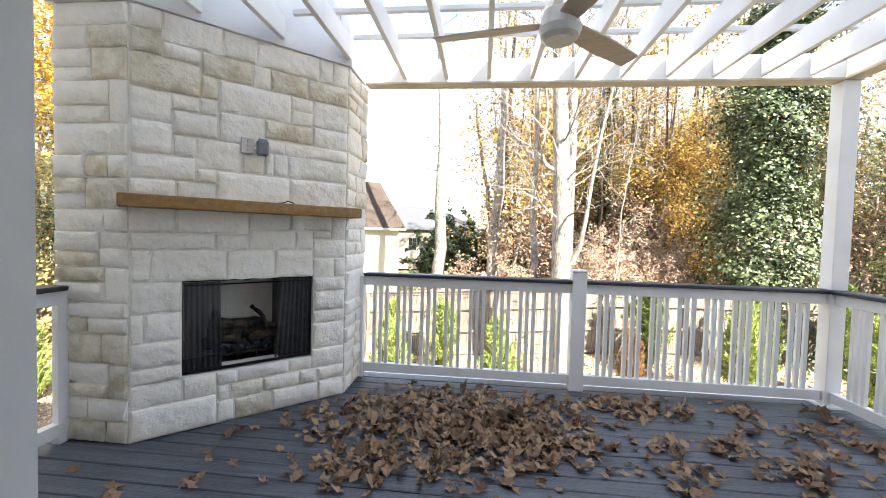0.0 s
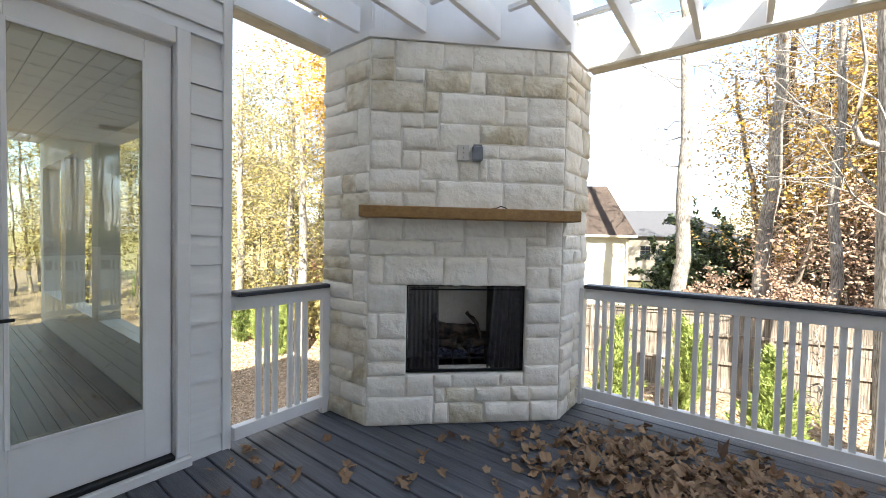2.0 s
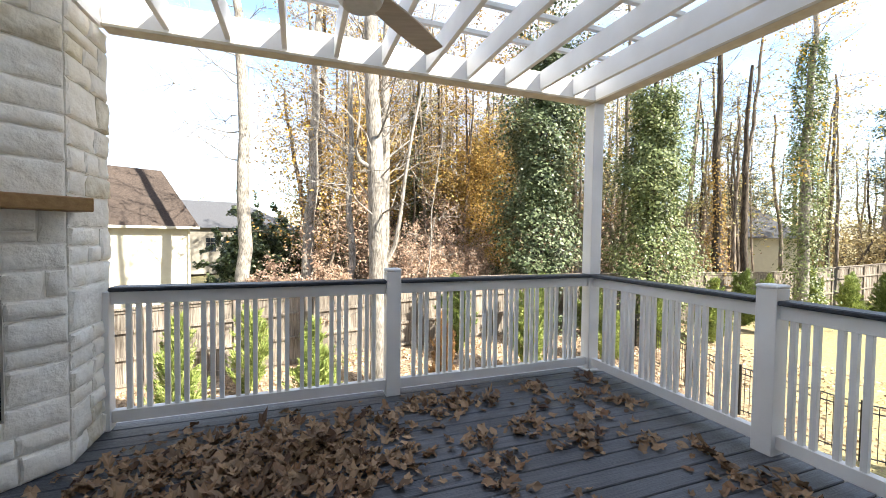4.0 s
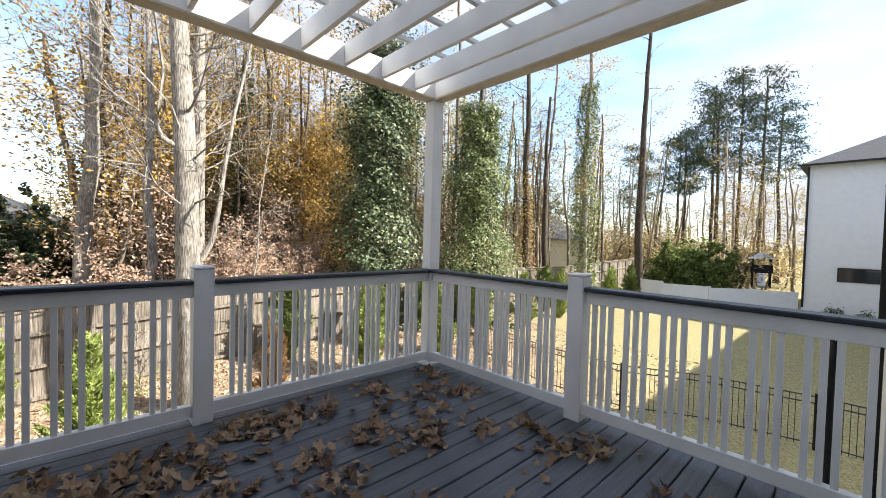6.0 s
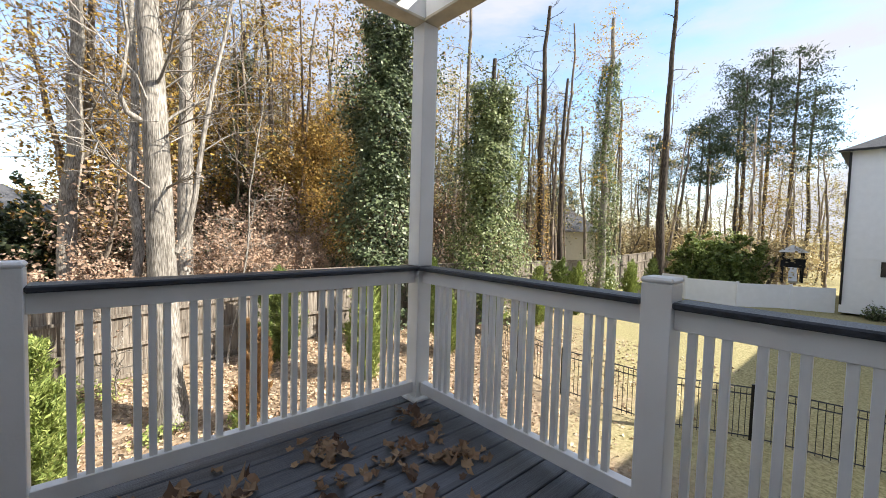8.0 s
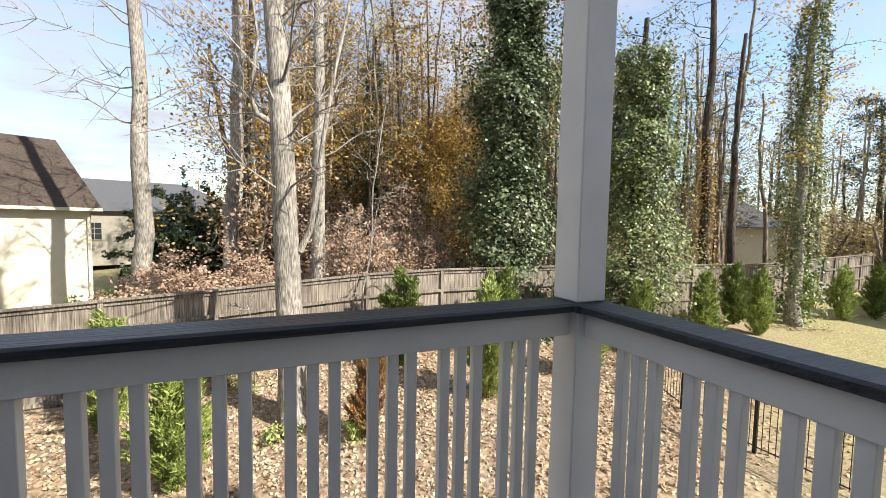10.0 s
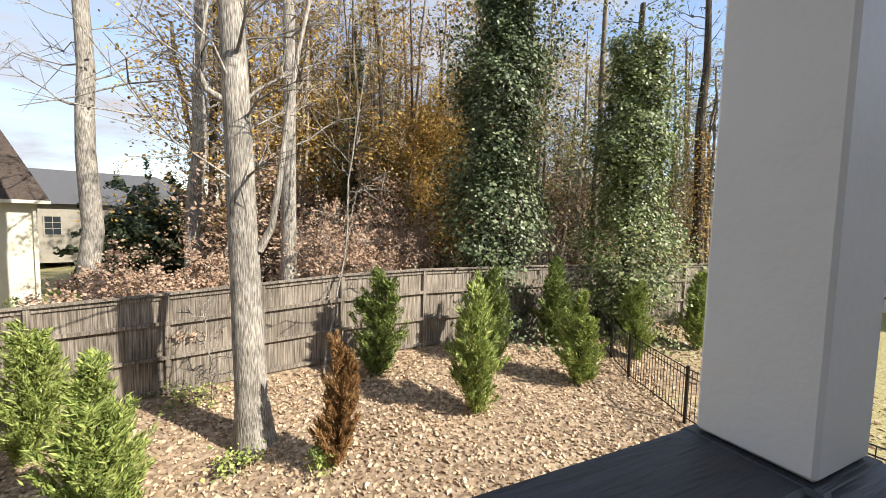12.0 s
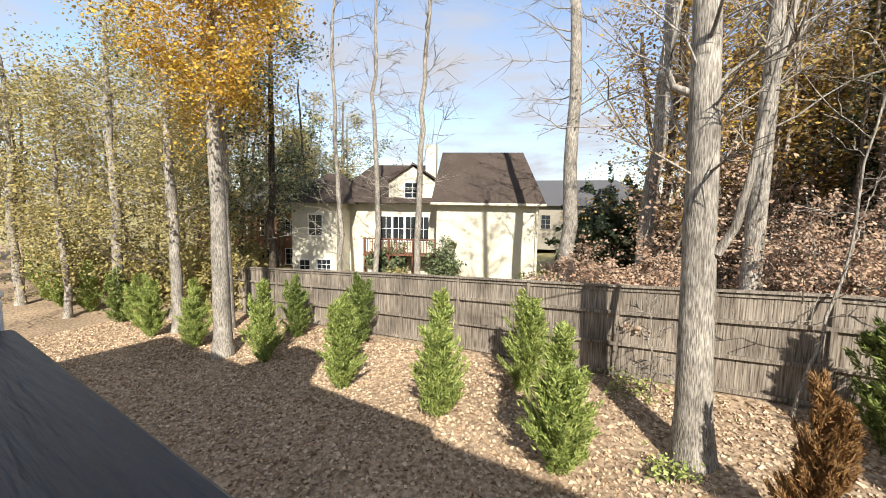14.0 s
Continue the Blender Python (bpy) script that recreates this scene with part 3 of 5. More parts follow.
def stone_bm(w, h, d, rng):
    """One split-faced stone: w wide, h high, its rough face d proud with a chipped arris."""
    bm = bmesh.new()
    nx, nz = max(4, min(13, int(w / 0.036))), max(4, min(7, int(h / 0.036)))
    g = 0.0055
    rows = []
    ph = Vector(rng.random(3) * 50)
    tip, tilt = rng.normal(0, 0.03), rng.normal(0, 0.015)
    for i in range(nx + 1):
        col = []
        for j in range(nz + 1):
            edge = i in (0, nx) or j in (0, nz)
            a_, b_ = i / nx, j / nz
            # the outer rows sit close to the edge, so that the face is flat and the arris short
            a_ = 0.0 if i == 0 else 1.0 if i == nx else 0.012 / w + (1 - 0.024 / w) * (i - 1) / (nx - 2)
            b_ = 0.0 if j == 0 else 1.0 if j == nz else 0.012 / h + (1 - 0.024 / h) * (j - 1) / (nz - 2)
            x, z = g + (w - 2 * g) * a_, g + (h - 2 * g) * b_
            n1, n2 = noise.noise(Vector((x * 9, 0, z * 11)) + ph), noise.noise(Vector((x * 24, 5, z * 30)) + ph)
            if edge:
                x += rng.normal() * 0.0022
                z += rng.normal() * 0.0022
                y = -d * 0.35 - 0.003 * n2
            else:
                x += rng.normal() * 0.004
                z += rng.normal() * 0.004
                y = -d - 0.010 * n1 - 0.009 * n2 + tip * (z - h / 2) + tilt * (x - w / 2)
            col.append(bm.verts.new((x, min(y, -0.001), z)))
        rows.append(col)
    for i in range(nx):
        for j in range(nz):
            f = bm.faces.new((rows[i][j], rows[i + 1][j], rows[i + 1][j + 1], rows[i][j + 1]))
            f.smooth = 0 < i < nx - 1 and 0 < j < nz - 1
    rim = [rows[i][0] for i in range(nx + 1)] + [rows[nx][j] for j in range(1, nz + 1)] + [rows[i][nz] for i in range(nx - 1, -1, -1)] + [rows[0][j] for j in range(nz - 1, 0, -1)]
    back_ = [bm.verts.new((v.co.x, SK, v.co.z)) for v in rim]
    for a in range(len(rim)):
        b = (a + 1) % len(rim)
        bm.faces.new((rim[b], rim[a], back_[a], back_[b]))
    return bm


# stones of the front in centimetres: left, foot, right, head
TOP_COURSES = [
    (0, 280, 18, 295), (18, 275, 55, 295), (55, 275, 78, 295), (78, 275, 127, 295), (127, 275, 139, 295), (139, 275, 154, 295),
    (0, 264, 18, 280), (18, 264, 41, 275), (41, 258, 75, 275), (75, 258, 88, 275), (88, 258, 118, 275), (118, 258, 154, 275),
    (0, 241, 41, 264), (41, 242, 52, 258), (52, 235, 104, 258), (104, 247, 122, 258), (104, 235, 122, 247), (122, 236, 154, 258),
    (23, 230, 40, 241), (40, 230, 52, 242),
]
MIDDLE_COURSES = [
    (0, 220, 23, 241), (24, 213, 52, 230), (52, 213, 84, 235), (84, 220, 122, 235), (122, 220, 154, 236), (0, 198, 24, 220),
    (24, 198, 38, 213), (38, 191, 68, 213), (68, 191, 84, 213), (84, 209, 100, 220), (100, 209, 154, 220), (91, 191, 102, 209),
    (102, 191, 154, 209), (0, 181, 38, 198), (38, 181, 51, 191), (0, 165, 26, 181), (26, 165, 51, 181), (51, 165, 104, 191),
    (104, 165, 154, 191), (84, 191, 91, 209),
]
LINTEL_COURSES = [
    (0, 144, 26, 165), (26, 144, 73, 165), (73, 147, 105, 165), (105, 148, 140, 165), (140, 141, 154, 165), (0, 132, 50, 144),
    (50, 132, 73, 144), (73, 132, 109, 148), (109, 132, 124, 148), (123, 141, 140, 148), (124, 125, 154, 141), (0, 110, 12, 132),
    (12, 109, 58, 132), (58, 109, 93, 132), (93, 109, 124, 132), (124, 108, 143, 125), (143, 108, 154, 125),
]
LOW_COURSES = [
    (0, 88, 30, 110), (0, 67, 8, 88), (8, 68, 30, 88), (0, 50, 30, 68), (0, 39, 30, 50), (0, 23, 30, 39),
    (125, 96, 154, 108), (125, 79, 154, 96), (125, 68, 154, 79), (125, 46, 154, 68), (124, 29, 154, 46), (30, 23, 52, 40),
    (52, 29, 66, 40), (66, 29, 105, 40), (105, 29, 124, 40), (52, 17, 61, 29), (61, 17, 85, 29), (85, 17, 114, 29),
    (114, 17, 129, 29), (129, 17, 154, 29), (0, 0, 52, 23), (52, 0, 64, 17), (64, 0, 92, 17), (92, 0, 130, 17),
    (130, 0, 154, 17),
]
TAN = {(0, 264), (41, 258), (88, 258), (118, 258), (0, 241), (41, 242), (84, 220), (61, 17), (64, 0)}      # low corners of the tan stones


def ashlar(width, z0, z1, rng, hole=None):
    """Courses of stone of mixed heights over a face: (u, z, w, h) boxes that leave the hole free."""
    cells, z = [], z0
    lays = []
    while z < z1 - 0.02:
        h = rng.choice([0.15, 0.18, 0.21, 0.24, 0.28])
        if z1 - z - h < 0.1:
            h = z1 - z
        lays.append((z, h))
        z += h
    for z, h in lays:
        spans = [(0.0, width)]
        if hole and z + h > hole[2] + 0.01 and z < hole[3] - 0.01:
            spans = [(0.0, hole[0]), (hole[1], width)]
        for a, b in spans:
            u = a
            while u < b - 0.01:
                w = max(h * 1.15, rng.uniform(0.18, 0.52)) if h > 0.15 else rng.uniform(0.16, 0.40)
                if b - u - w < 0.13:
                    w = b - u
                if h > 0.2 and w > 0.2 and rng.random() < 0.38:
                    c = h * rng.uniform(0.4, 0.6)
                    if rng.random() < 0.6 and w > 0.3:
                        s = w * rng.uniform(0.35, 0.65)
                        cells += [(u, z, s, c), (u + s, z, w - s, c), (u, z + c, w, h - c)]
                    else:
                        cells += [(u, z, w, c), (u, z + c, w, h - c)]
                else:
                    cells.append((u, z, w, h))
                u += w
    return cells


rng = np.random.default_rng(11)
ST_L = Matrix(((1, 0, 0, -2.94), (0, 1, 0, FA.y), (0, 0, 1, 0), (0, 0, 0, 1)))
ST_R = Matrix(((0, -1, 0, FB.x), (1, 0, 0, FB.y), (0, 0, 1, 0), (0, 0, 0, 1)))
stones = [(FM, (u0 / 100, z0 / 100, (min(u1, FW * 100) - u0) / 100, (z1 - z0) / 100), (u0, z0) in TAN) for u0, z0, u1, z1 in TOP_COURSES + MIDDLE_COURSES + LINTEL_COURSES + LOW_COURSES]
stones += [(ST_L, c, rng.random() < 0.3) for c in ashlar(FA.x + 2.94, 0, TOPZ, rng)]
stones += [(ST_R, c, rng.random() < 0.12) for c in ashlar(0.56, 0, TOPZ, rng)]
for m, (u, z, w, h), tan in stones:
    bm = stone_bm(w, h, rng.uniform(0.012, 0.024), rng)
    bmesh.ops.transform(bm, matrix=m @ Matrix.Translation((u, 0, z)), verts=bm.verts)
    part("stone", bm, STONE_TAN if tan else STONE, fire)
# firebox, screen curtains and logs
bm = bmesh.new()
for lo, hi in (((OU0 + 0.001, 0.04, OZ0), (OU0 + 0.009, 0.5, OZ1)), ((OU1 - 0.009, 0.04, OZ0), (OU1 - 0.001, 0.5, OZ1)), ((OU0 + 0.009, 0.04, OZ1 - 0.008), (OU1 - 0.009, 0.5, OZ1)), ((OU0 + 0.009, 0.04, OZ0), (OU1 - 0.009, 0.5, OZ0 + 0.02))):
    add_box(bm, lo, hi, 0.002, FM)
part("firebox", bm, DULL_BLACK, fire, "black metal firebox lining")
part("firebox_back", box((OU0 + 0.01, 0.46, OZ0 + 0.02), (OU1 - 0.01, 0.5, OZ1 - 0.009), 0, FM), FIREBRICK, fire, "sooty firebrick panel")


def curtain(u0, u1, flare):
    n = 60
    V, Fq = [], []
    for i in range(n + 1):
        t = i / n
        for j in range(9):
            s = j / 8
            u = u0 + (u1 - u0) * t + flare * s * t
            V.append(FM @ Vector((u, 0.055 + 0.012 * math.sin(t * 44) * (0.4 + 0.6 * s), OZ1 - 0.012 - s * (OZ1 - OZ0 - 0.036))))
    for i in range(n):
        for j in range(8):
            Fq.append((i * 9 + j, (i + 1) * 9 + j, (i + 1) * 9 + j + 1, i * 9 + j + 1))
    return mesh_of("screen_curtain", [tuple(v) for v in V], Fq, SCREEN, True)


part("screen_curtain", curtain(OU0 + 0.012, OU0 + 0.25, 0.015), None, fire, "pleated black wire mesh curtain")
part("screen_curtain", curtain(OU1 - 0.012, OU1 - 0.25, -0.05), None, fire, "pleated black wire mesh curtain")
part("curtain_rod", cyl(0.006, 0.006, 0, OU1 - OU0 - 0.06, 8, FM @ pose(OU0 + 0.03, 0.055, OZ1 - 0.035, 0, 90, 0)), DULL_BLACK, fire)


def log_bm(a, b, r, seed):
    g = np.random.default_rng(seed)
    pts = bent(a, b, 7, 0.03, g)
    V, Fq = tubes([(pts, r * (1 + 0.15 * g.normal(size=7)))], 10)
    V += g.normal(size=V.shape) * r * 0.08
    me = mesh_of("log", V, Fq, LOG, True)
    bm = bmesh.new()
    bm.from_mesh(me)
    bmesh.ops.holes_fill(bm, edges=[e for e in bm.edges if e.is_boundary])
    bmesh.ops.transform(bm, matrix=FM, verts=bm.verts)
    return bm


for i, (a, b, r) in enumerate((((0.50, 0.34, 0.60), (1.05, 0.36, 0.62), 0.055), ((0.46, 0.24, 0.555), (0.74, 0.22, 0.57), 0.05), ((0.8, 0.2, 0.56), (1.06, 0.26, 0.57), 0.045), ((0.55, 0.28, 0.70), (0.93, 0.33, 0.68), 0.045), ((0.55, 0.3, 0.62), (0.52, 0.26, 0.83), 0.03), ((0.95, 0.22, 0.62), (0.83, 0.3, 0.84), 0.022))):
    part("log", log_bm(a, b, r, i), LOG, fire, "charred ceramic gas log")
bm = bmesh.new()
for i in range(60):
    p = Vector((rng.uniform(0.52, 1.0), rng.uniform(0.14, 0.3), rng.uniform(0.47, 0.55)))
    bmesh.ops.create_icosphere(bm, subdivisions=1, radius=rng.uniform(0.012, 0.026), matrix=FM @ Matrix.Translation(p))
tagged(part("lava_rock", bm, EMBER, fire, "blue-grey lava rock"), kind="stuff")
bm = bmesh.new()
for u in (0.55, 0.68, 0.82, 0.95):
    add_box(bm, (u, 0.12, OZ0 + 0.02), (u + 0.014, 0.36, OZ0 + 0.07), 0.002, FM)
    add_box(bm, (u, 0.12, OZ0 + 0.07), (u + 0.014, 0.134, OZ0 + 0.16), 0.002, FM)
add_box(bm, (0.5, 0.14, OZ0 + 0.07), (1.02, 0.154, OZ0 + 0.084), 0.002, FM)
part("log_grate", bm, DULL_BLACK, fire)
part("ember_pan", box((0.56, 0.05, OZ0 + 0.02), (0.98, 0.12, OZ0 + 0.03), 0.002, FM), PLATE, fire, "dull metal burner pan")
part("mantel", box((-0.058, -0.19, 1.605), (1.603, 0.03, 1.69), 0.006, FM), MANTEL, fire, "brown stained oak beam mantel")
clip = empty("cable_clip", label="small black cable end lying on the mantel", category="cable")
V, Fq = tubes([([FM @ Vector(q) for q in ((0.93, -0.10, 1.695), (0.97, -0.08, 1.70), (1.0, -0.09, 1.715), (1.03, -0.1, 1.705), (1.04, -0.12, 1.695))], [0.005] * 5)], 6)
part("cable", mesh_of("cable", V, Fq, BLACK, True), None, clip)
cov = empty("outlet_cover", label="grey weatherproof outlet cover on the stone", category="outlet cover")
part("box_cover", box((0.775, -0.075, 2.055), (0.858, -0.02, 2.175), 0.012, FM), GREYBOX, cov)
part("hinge", box((0.785, -0.068, 2.168), (0.848, -0.04, 2.182), 0.003, FM), GREYBOX, cov)
pl = empty("wall_plate", label="pale blank wall plate with screws on the stone", category="wall plate")
part("plate", box((0.665, -0.04, 2.06), (0.755, -0.022, 2.18), 0.004, FM), PLATE, pl)
for z in (2.085, 2.12, 2.155):
    part("screw", cyl(0.005, 0.004, 0, 0.003, 8, FM @ pose(0.71, -0.04, z, 90, 0, 0)), BLACK, pl)
# white band and chase above the stone
OV = 0.03
chase = empty("chimney_chase", label="white panelled chimney chase above the stone fireplace", category="chimney chase", kind="structure")
bm = prism([(-2.97, FA.y - OV), (FA.x + 0.012, FA.y - OV), (FB.x + OV, FB.y - 0.012), (FB.x + OV, 3.872), (-2.97, 3.872)], TOPZ, TOPZ + 0.05)
part("band", bm, WHITE, chase)
bm = prism([(-2.94, FA.y), (FA.x, FA.y), (FB.x, FB.y), (FB.x, 4.03), (-2.94, 4.03)], TOPZ + 0.05, 4.6)
part("chase_wall", bm, WHITE, chase)
part("corner_batten", box((FB.x - 0.05, FB.y + 0.15, TOPZ + 0.3), (FB.x + 0.018, FB.y + 0.22, 4.6)), WHITE, chase)
part("corner_batten", box((0.02, -0.018, TOPZ + 0.05), (0.09, 0.01, 4.6), 0.002, FM), WHITE, chase)
part("corner_batten", box((FW - 0.09, -0.018, TOPZ + 0.05), (FW - 0.02, 0.01, 4.6), 0.002, FM), WHITE, chase)
bm = prism([(-3.2, FA.y - 0.25), (FA.x + 0.1, FA.y - 0.25), (FB.x + 0.25, FB.y - 0.1), (FB.x + 0.25, 4.3), (-3.2, 4.3)], 4.6, 4.75)
part("chase_cap", bm, SHINGLE_GREY, chase, "dark chase cap")

# ---- pergola ----
BZ0, BZ1 = 2.95, 3.19
perg = empty("pergola", label="white painted wooden pergola over the deck", category="pergola")
part("beam", box((FB.x + 0.032, 3.885, BZ0 + 0.026), (3.25, 3.99, BZ1), 0.004), WHITE, perg)
part("beam", box((3.115, WY, BZ0 + 0.026), (3.22, 3.883, BZ1), 0.004), WHITE, perg)
part("beam", box((LX - 0.06, 1.602, BZ0 + 0.026), (LX + 0.05, FA.y - 0.032, BZ1), 0.004), WHITE, perg)
part("soffit_board", box((FB.x + 0.032, 3.865, BZ0), (3.26, 4.0, BZ0 + 0.024), 0.003), UNDER, perg, "tan unpainted underside board")
part("soffit_board", box((3.095, WY, BZ0), (3.235, 3.863, BZ0 + 0.024), 0.003), UNDER, perg, "tan unpainted underside board")
part("soffit_board", box((LX - 0.075, 1.602, BZ0), (LX + 0.065, FA.y - 0.032, BZ0 + 0.024), 0.003), UNDER, perg, "tan unpainted underside board")
part("ledger", box((LX + 0.052, WY + 0.002, BZ0 + 0.03), (3.113, WY + 0.045, BZ1), 0.003), WHITE, perg)
x = -0.85 - 0.41 * 4
while x < 3.05:
    if x > FB.x + 0.03:
        yend = 3.883
    else:
        yend = FA.y + (x - FA.x) * (U.y / U.x) - 0.05 if x > FA.x else FA.y - 0.04
    part("rafter", box((x - 0.02, WY + 0.047, BZ0 + 0.045), (x + 0.02, yend, BZ1 - 0.005), 0.003), WHITE, perg)
    x += 0.41
y = 3.45
while y > WY + 0.1:
    x0 = FB.x + 0.04 if y > FB.y - 0.1 else (FA.x + (y - FA.y) * (U.x / U.y) + 0.12 if y > FA.y - 0.1 else LX - 0.1)
    part("purlin", box((x0, y - 0.02, BZ1 - 0.004), (3.24, y + 0.02, BZ1 + 0.034), 0.003), WHITE, perg)
    y -= 0.41
part("post", box((3.10, 3.87, 1.078), (3.24, 4.01, BZ0), 0.005), WHITE, perg)
part("post", box((3.103, 3.873, 0), (3.237, 4.007, 1.04), 0.005), WHITE, perg)
part("post_base", box((3.06, 3.83, 0), (3.28, 4.05, 0.022), 0.004), WHITE, perg)

# ceiling fan
FX, FY = 0.37, 2.4
fan = empty("ceiling_fan", label="white three-bladed ceiling fan hung below the pergola", category="ceiling fan")
part("canopy", cyl(0.05, 0.08, 2.95, 3.0, 20, pose(FX, FY, 0)), FANMETAL, fan)
part("mount_block", box((-0.03, FY - 0.08, 3.0), (0.79, FY + 0.08, 3.025)), WHITE, fan)
part("rod", cyl(0.015, 0.015, 2.80, 2.96, 12, pose(FX, FY, 0)), FANMETAL, fan)
bm = cyl(0.125, 0.10, 2.70, 2.80, 32, pose(FX, FY, 0))
cyl(0.11, 0.125, 2.66, 2.70, 32, pose(FX, FY, 0), bm)
part("motor_housing", bm, FANMETAL, fan)
part("light_cap", cyl(0.085, 0.108, 2.635, 2.66, 32, pose(FX, FY, 0)), PLATE, fan)
for a in (168, 42, 286):
    bm = bmesh.new()
    n = 12
    top, bot = [], []
    for i in range(n + 1):
        s = i / n
        r = 0.11 + 0.66 * s
        w = 0.055 + 0.035 * math.sin(min(1, s * 1.4) * math.pi / 2) - 0.03 * s
        for side_, lst in ((1, top), (-1, bot)):
            lst.append((r, side_ * w, -side_ * w * 0.24 + 0.006))
    vs = [[bm.verts.new(p) for p in (top[i], bot[i], (bot[i][0], bot[i][1], bot[i][2] - 0.01), (top[i][0], top[i][1], top[i][2] - 0.01))] for i in range(n + 1)]
    for i in range(n):
        for q in range(4):
            bm.faces.new((vs[i][q], vs[i + 1][q], vs[i + 1][(q + 1) % 4], vs[i][(q + 1) % 4]))
    bm.faces.new(vs[0][::-1])
    bm.faces.new(vs[n])
    bmesh.ops.recalc_face_normals(bm, faces=bm.faces)
    bmesh.ops.transform(bm, matrix=pose(FX, FY, 2.735, 0, 0, a), verts=bm.verts)
    part("blade", bm, BLADE, fan)


# ---- railings ----
def baluster_run(a, b, period=0.2465, step=0.0635):
    """Places of balusters in threes from a to b."""
    out, n = [], int((b - a) // period)
    start = a + ((b - a) - n * period) / 2 + (period - 2 * step) / 2
    for i in range(n):
        out += [start + i * period + k * step for k in range(3)]
    return out


def rail(name, axis, fixed, a, b, label, group="deck railings"):
    """A section of railing from a to b along x or y; its centre line at the fixed value of the other axis."""
    r = empty(name, label=label, category="railing", group=group)

    def bx(a0, w0, z0, a1, w1, z1, bev=0.003):
        return box((a0, fixed + w0, z0), (a1, fixed + w1, z1), bev) if axis == "x" else box((fixed + w0, a0, z0), (fixed + w1, a1, z1), bev)

    part("top_rail", bx(a, -0.03, 0.945, b, 0.03, 1.04), WHITE, r)
    part("bottom_rail", bx(a, -0.03, 0.055, b, 0.03, 0.145), WHITE, r)
    part("cap_rail", bx(a, -0.07, 1.042, b, 0.085, 1.075, 0.008), CAP, r, "dark painted cap rail")
    one = None
    for p in baluster_run(a, b):
        if one is None:
            one = part("baluster", bx(-0.017, -0.017, 0.143, 0.017, 0.017, 0.947, 0.002) if axis == "x" else box((fixed - 0.017, -0.017, 0.143), (fixed + 0.017, 0.017, 0.947), 0.002), WHITE, r)
            ob = one
        else:
            ob = new("baluster", one.data)
            ob.parent = r
        ob.location = (p, 0, 0) if axis == "x" else (0, p, 0)
    return r


def newel(x, y):
    nw = empty("newel_post", label="white painted square newel post on the deck railing", category="post", group="newel posts")
    part("shaft", box((x - 0.067, y - 0.067, 0), (x + 0.067, y + 0.067, 1.15), 0.004), WHITE, nw)
    bm = box((x - 0.072, y - 0.072, 1.15), (x + 0.072, y + 0.072, 1.178), 0.01)
    part("post_cap", bm, WHITE, nw)


rail("back_rail", "x", BY, -1.235, 0.83, "white baluster railing with a dark cap beside the fireplace")
rail("back_rail", "x", BY, 0.964, 3.10, "white baluster railing with a dark cap at the deck corner")
newel(0.897, BY)
rail("side_rail", "y", RX, 2.19, 3.87, "white baluster railing with a dark cap at the deck corner")
rail("side_rail", "y", RX, WY + 0.01, 2.056, "white baluster railing with a dark cap against the house wall")
newel(RX, 2.123)
rail("short_rail", "y", LX + 0.05, 1.602, 2.335, "short white baluster railing between house wall and fireplace")
for x, y in ((-1.262, BY), (LX + 0.05, 2.36)):
    tagged(part("rail_end_post", box((x - 0.025, y - 0.05, 0), (x + 0.025, y + 0.05, 1.04), 0.003), WHITE), "white half post against the stone", "post")
tagged(part("corner_cap", box((3.085, 3.855, 1.043), (3.255, 4.025, 1.0765), 0.006), CAP), "dark cap piece under the pergola post", "railing")

# ---- deck ----
deck = empty("deck_floor", label="slate-grey painted wooden deck boards", category="floor", kind="structure")
# one solid black slab stands in for the shade between the boards
part("gap_backing", box((-3.0, -0.2, -0.3), (3.26, 4.03, -0.045)), DULL_BLACK, deck)
part("rim_board", box((-3.0, 4.032, -0.3), (3.3, 4.07, 0.0)), WHITE, deck)
part("rim_board", box((3.262, WY, -0.3), (3.3, 4.03, 0.0)), WHITE, deck)
for x, y in ((-2.8, 3.9), (0.9, 3.9), (3.15, 3.9), (3.15, 2.1)):
    part("support_post", box((x - 0.08, y - 0.08, -3.75), (x + 0.08, y + 0.08, -0.3)), WHITE, deck)
y = WY - 0.15
while y < 4.03:
    part("deck_board", box((-3.0, y, -0.035), (3.29, y + 0.136, rng.uniform(-0.0015, 0.0015)), 0.005), DECK, deck)
    y += 0.1445


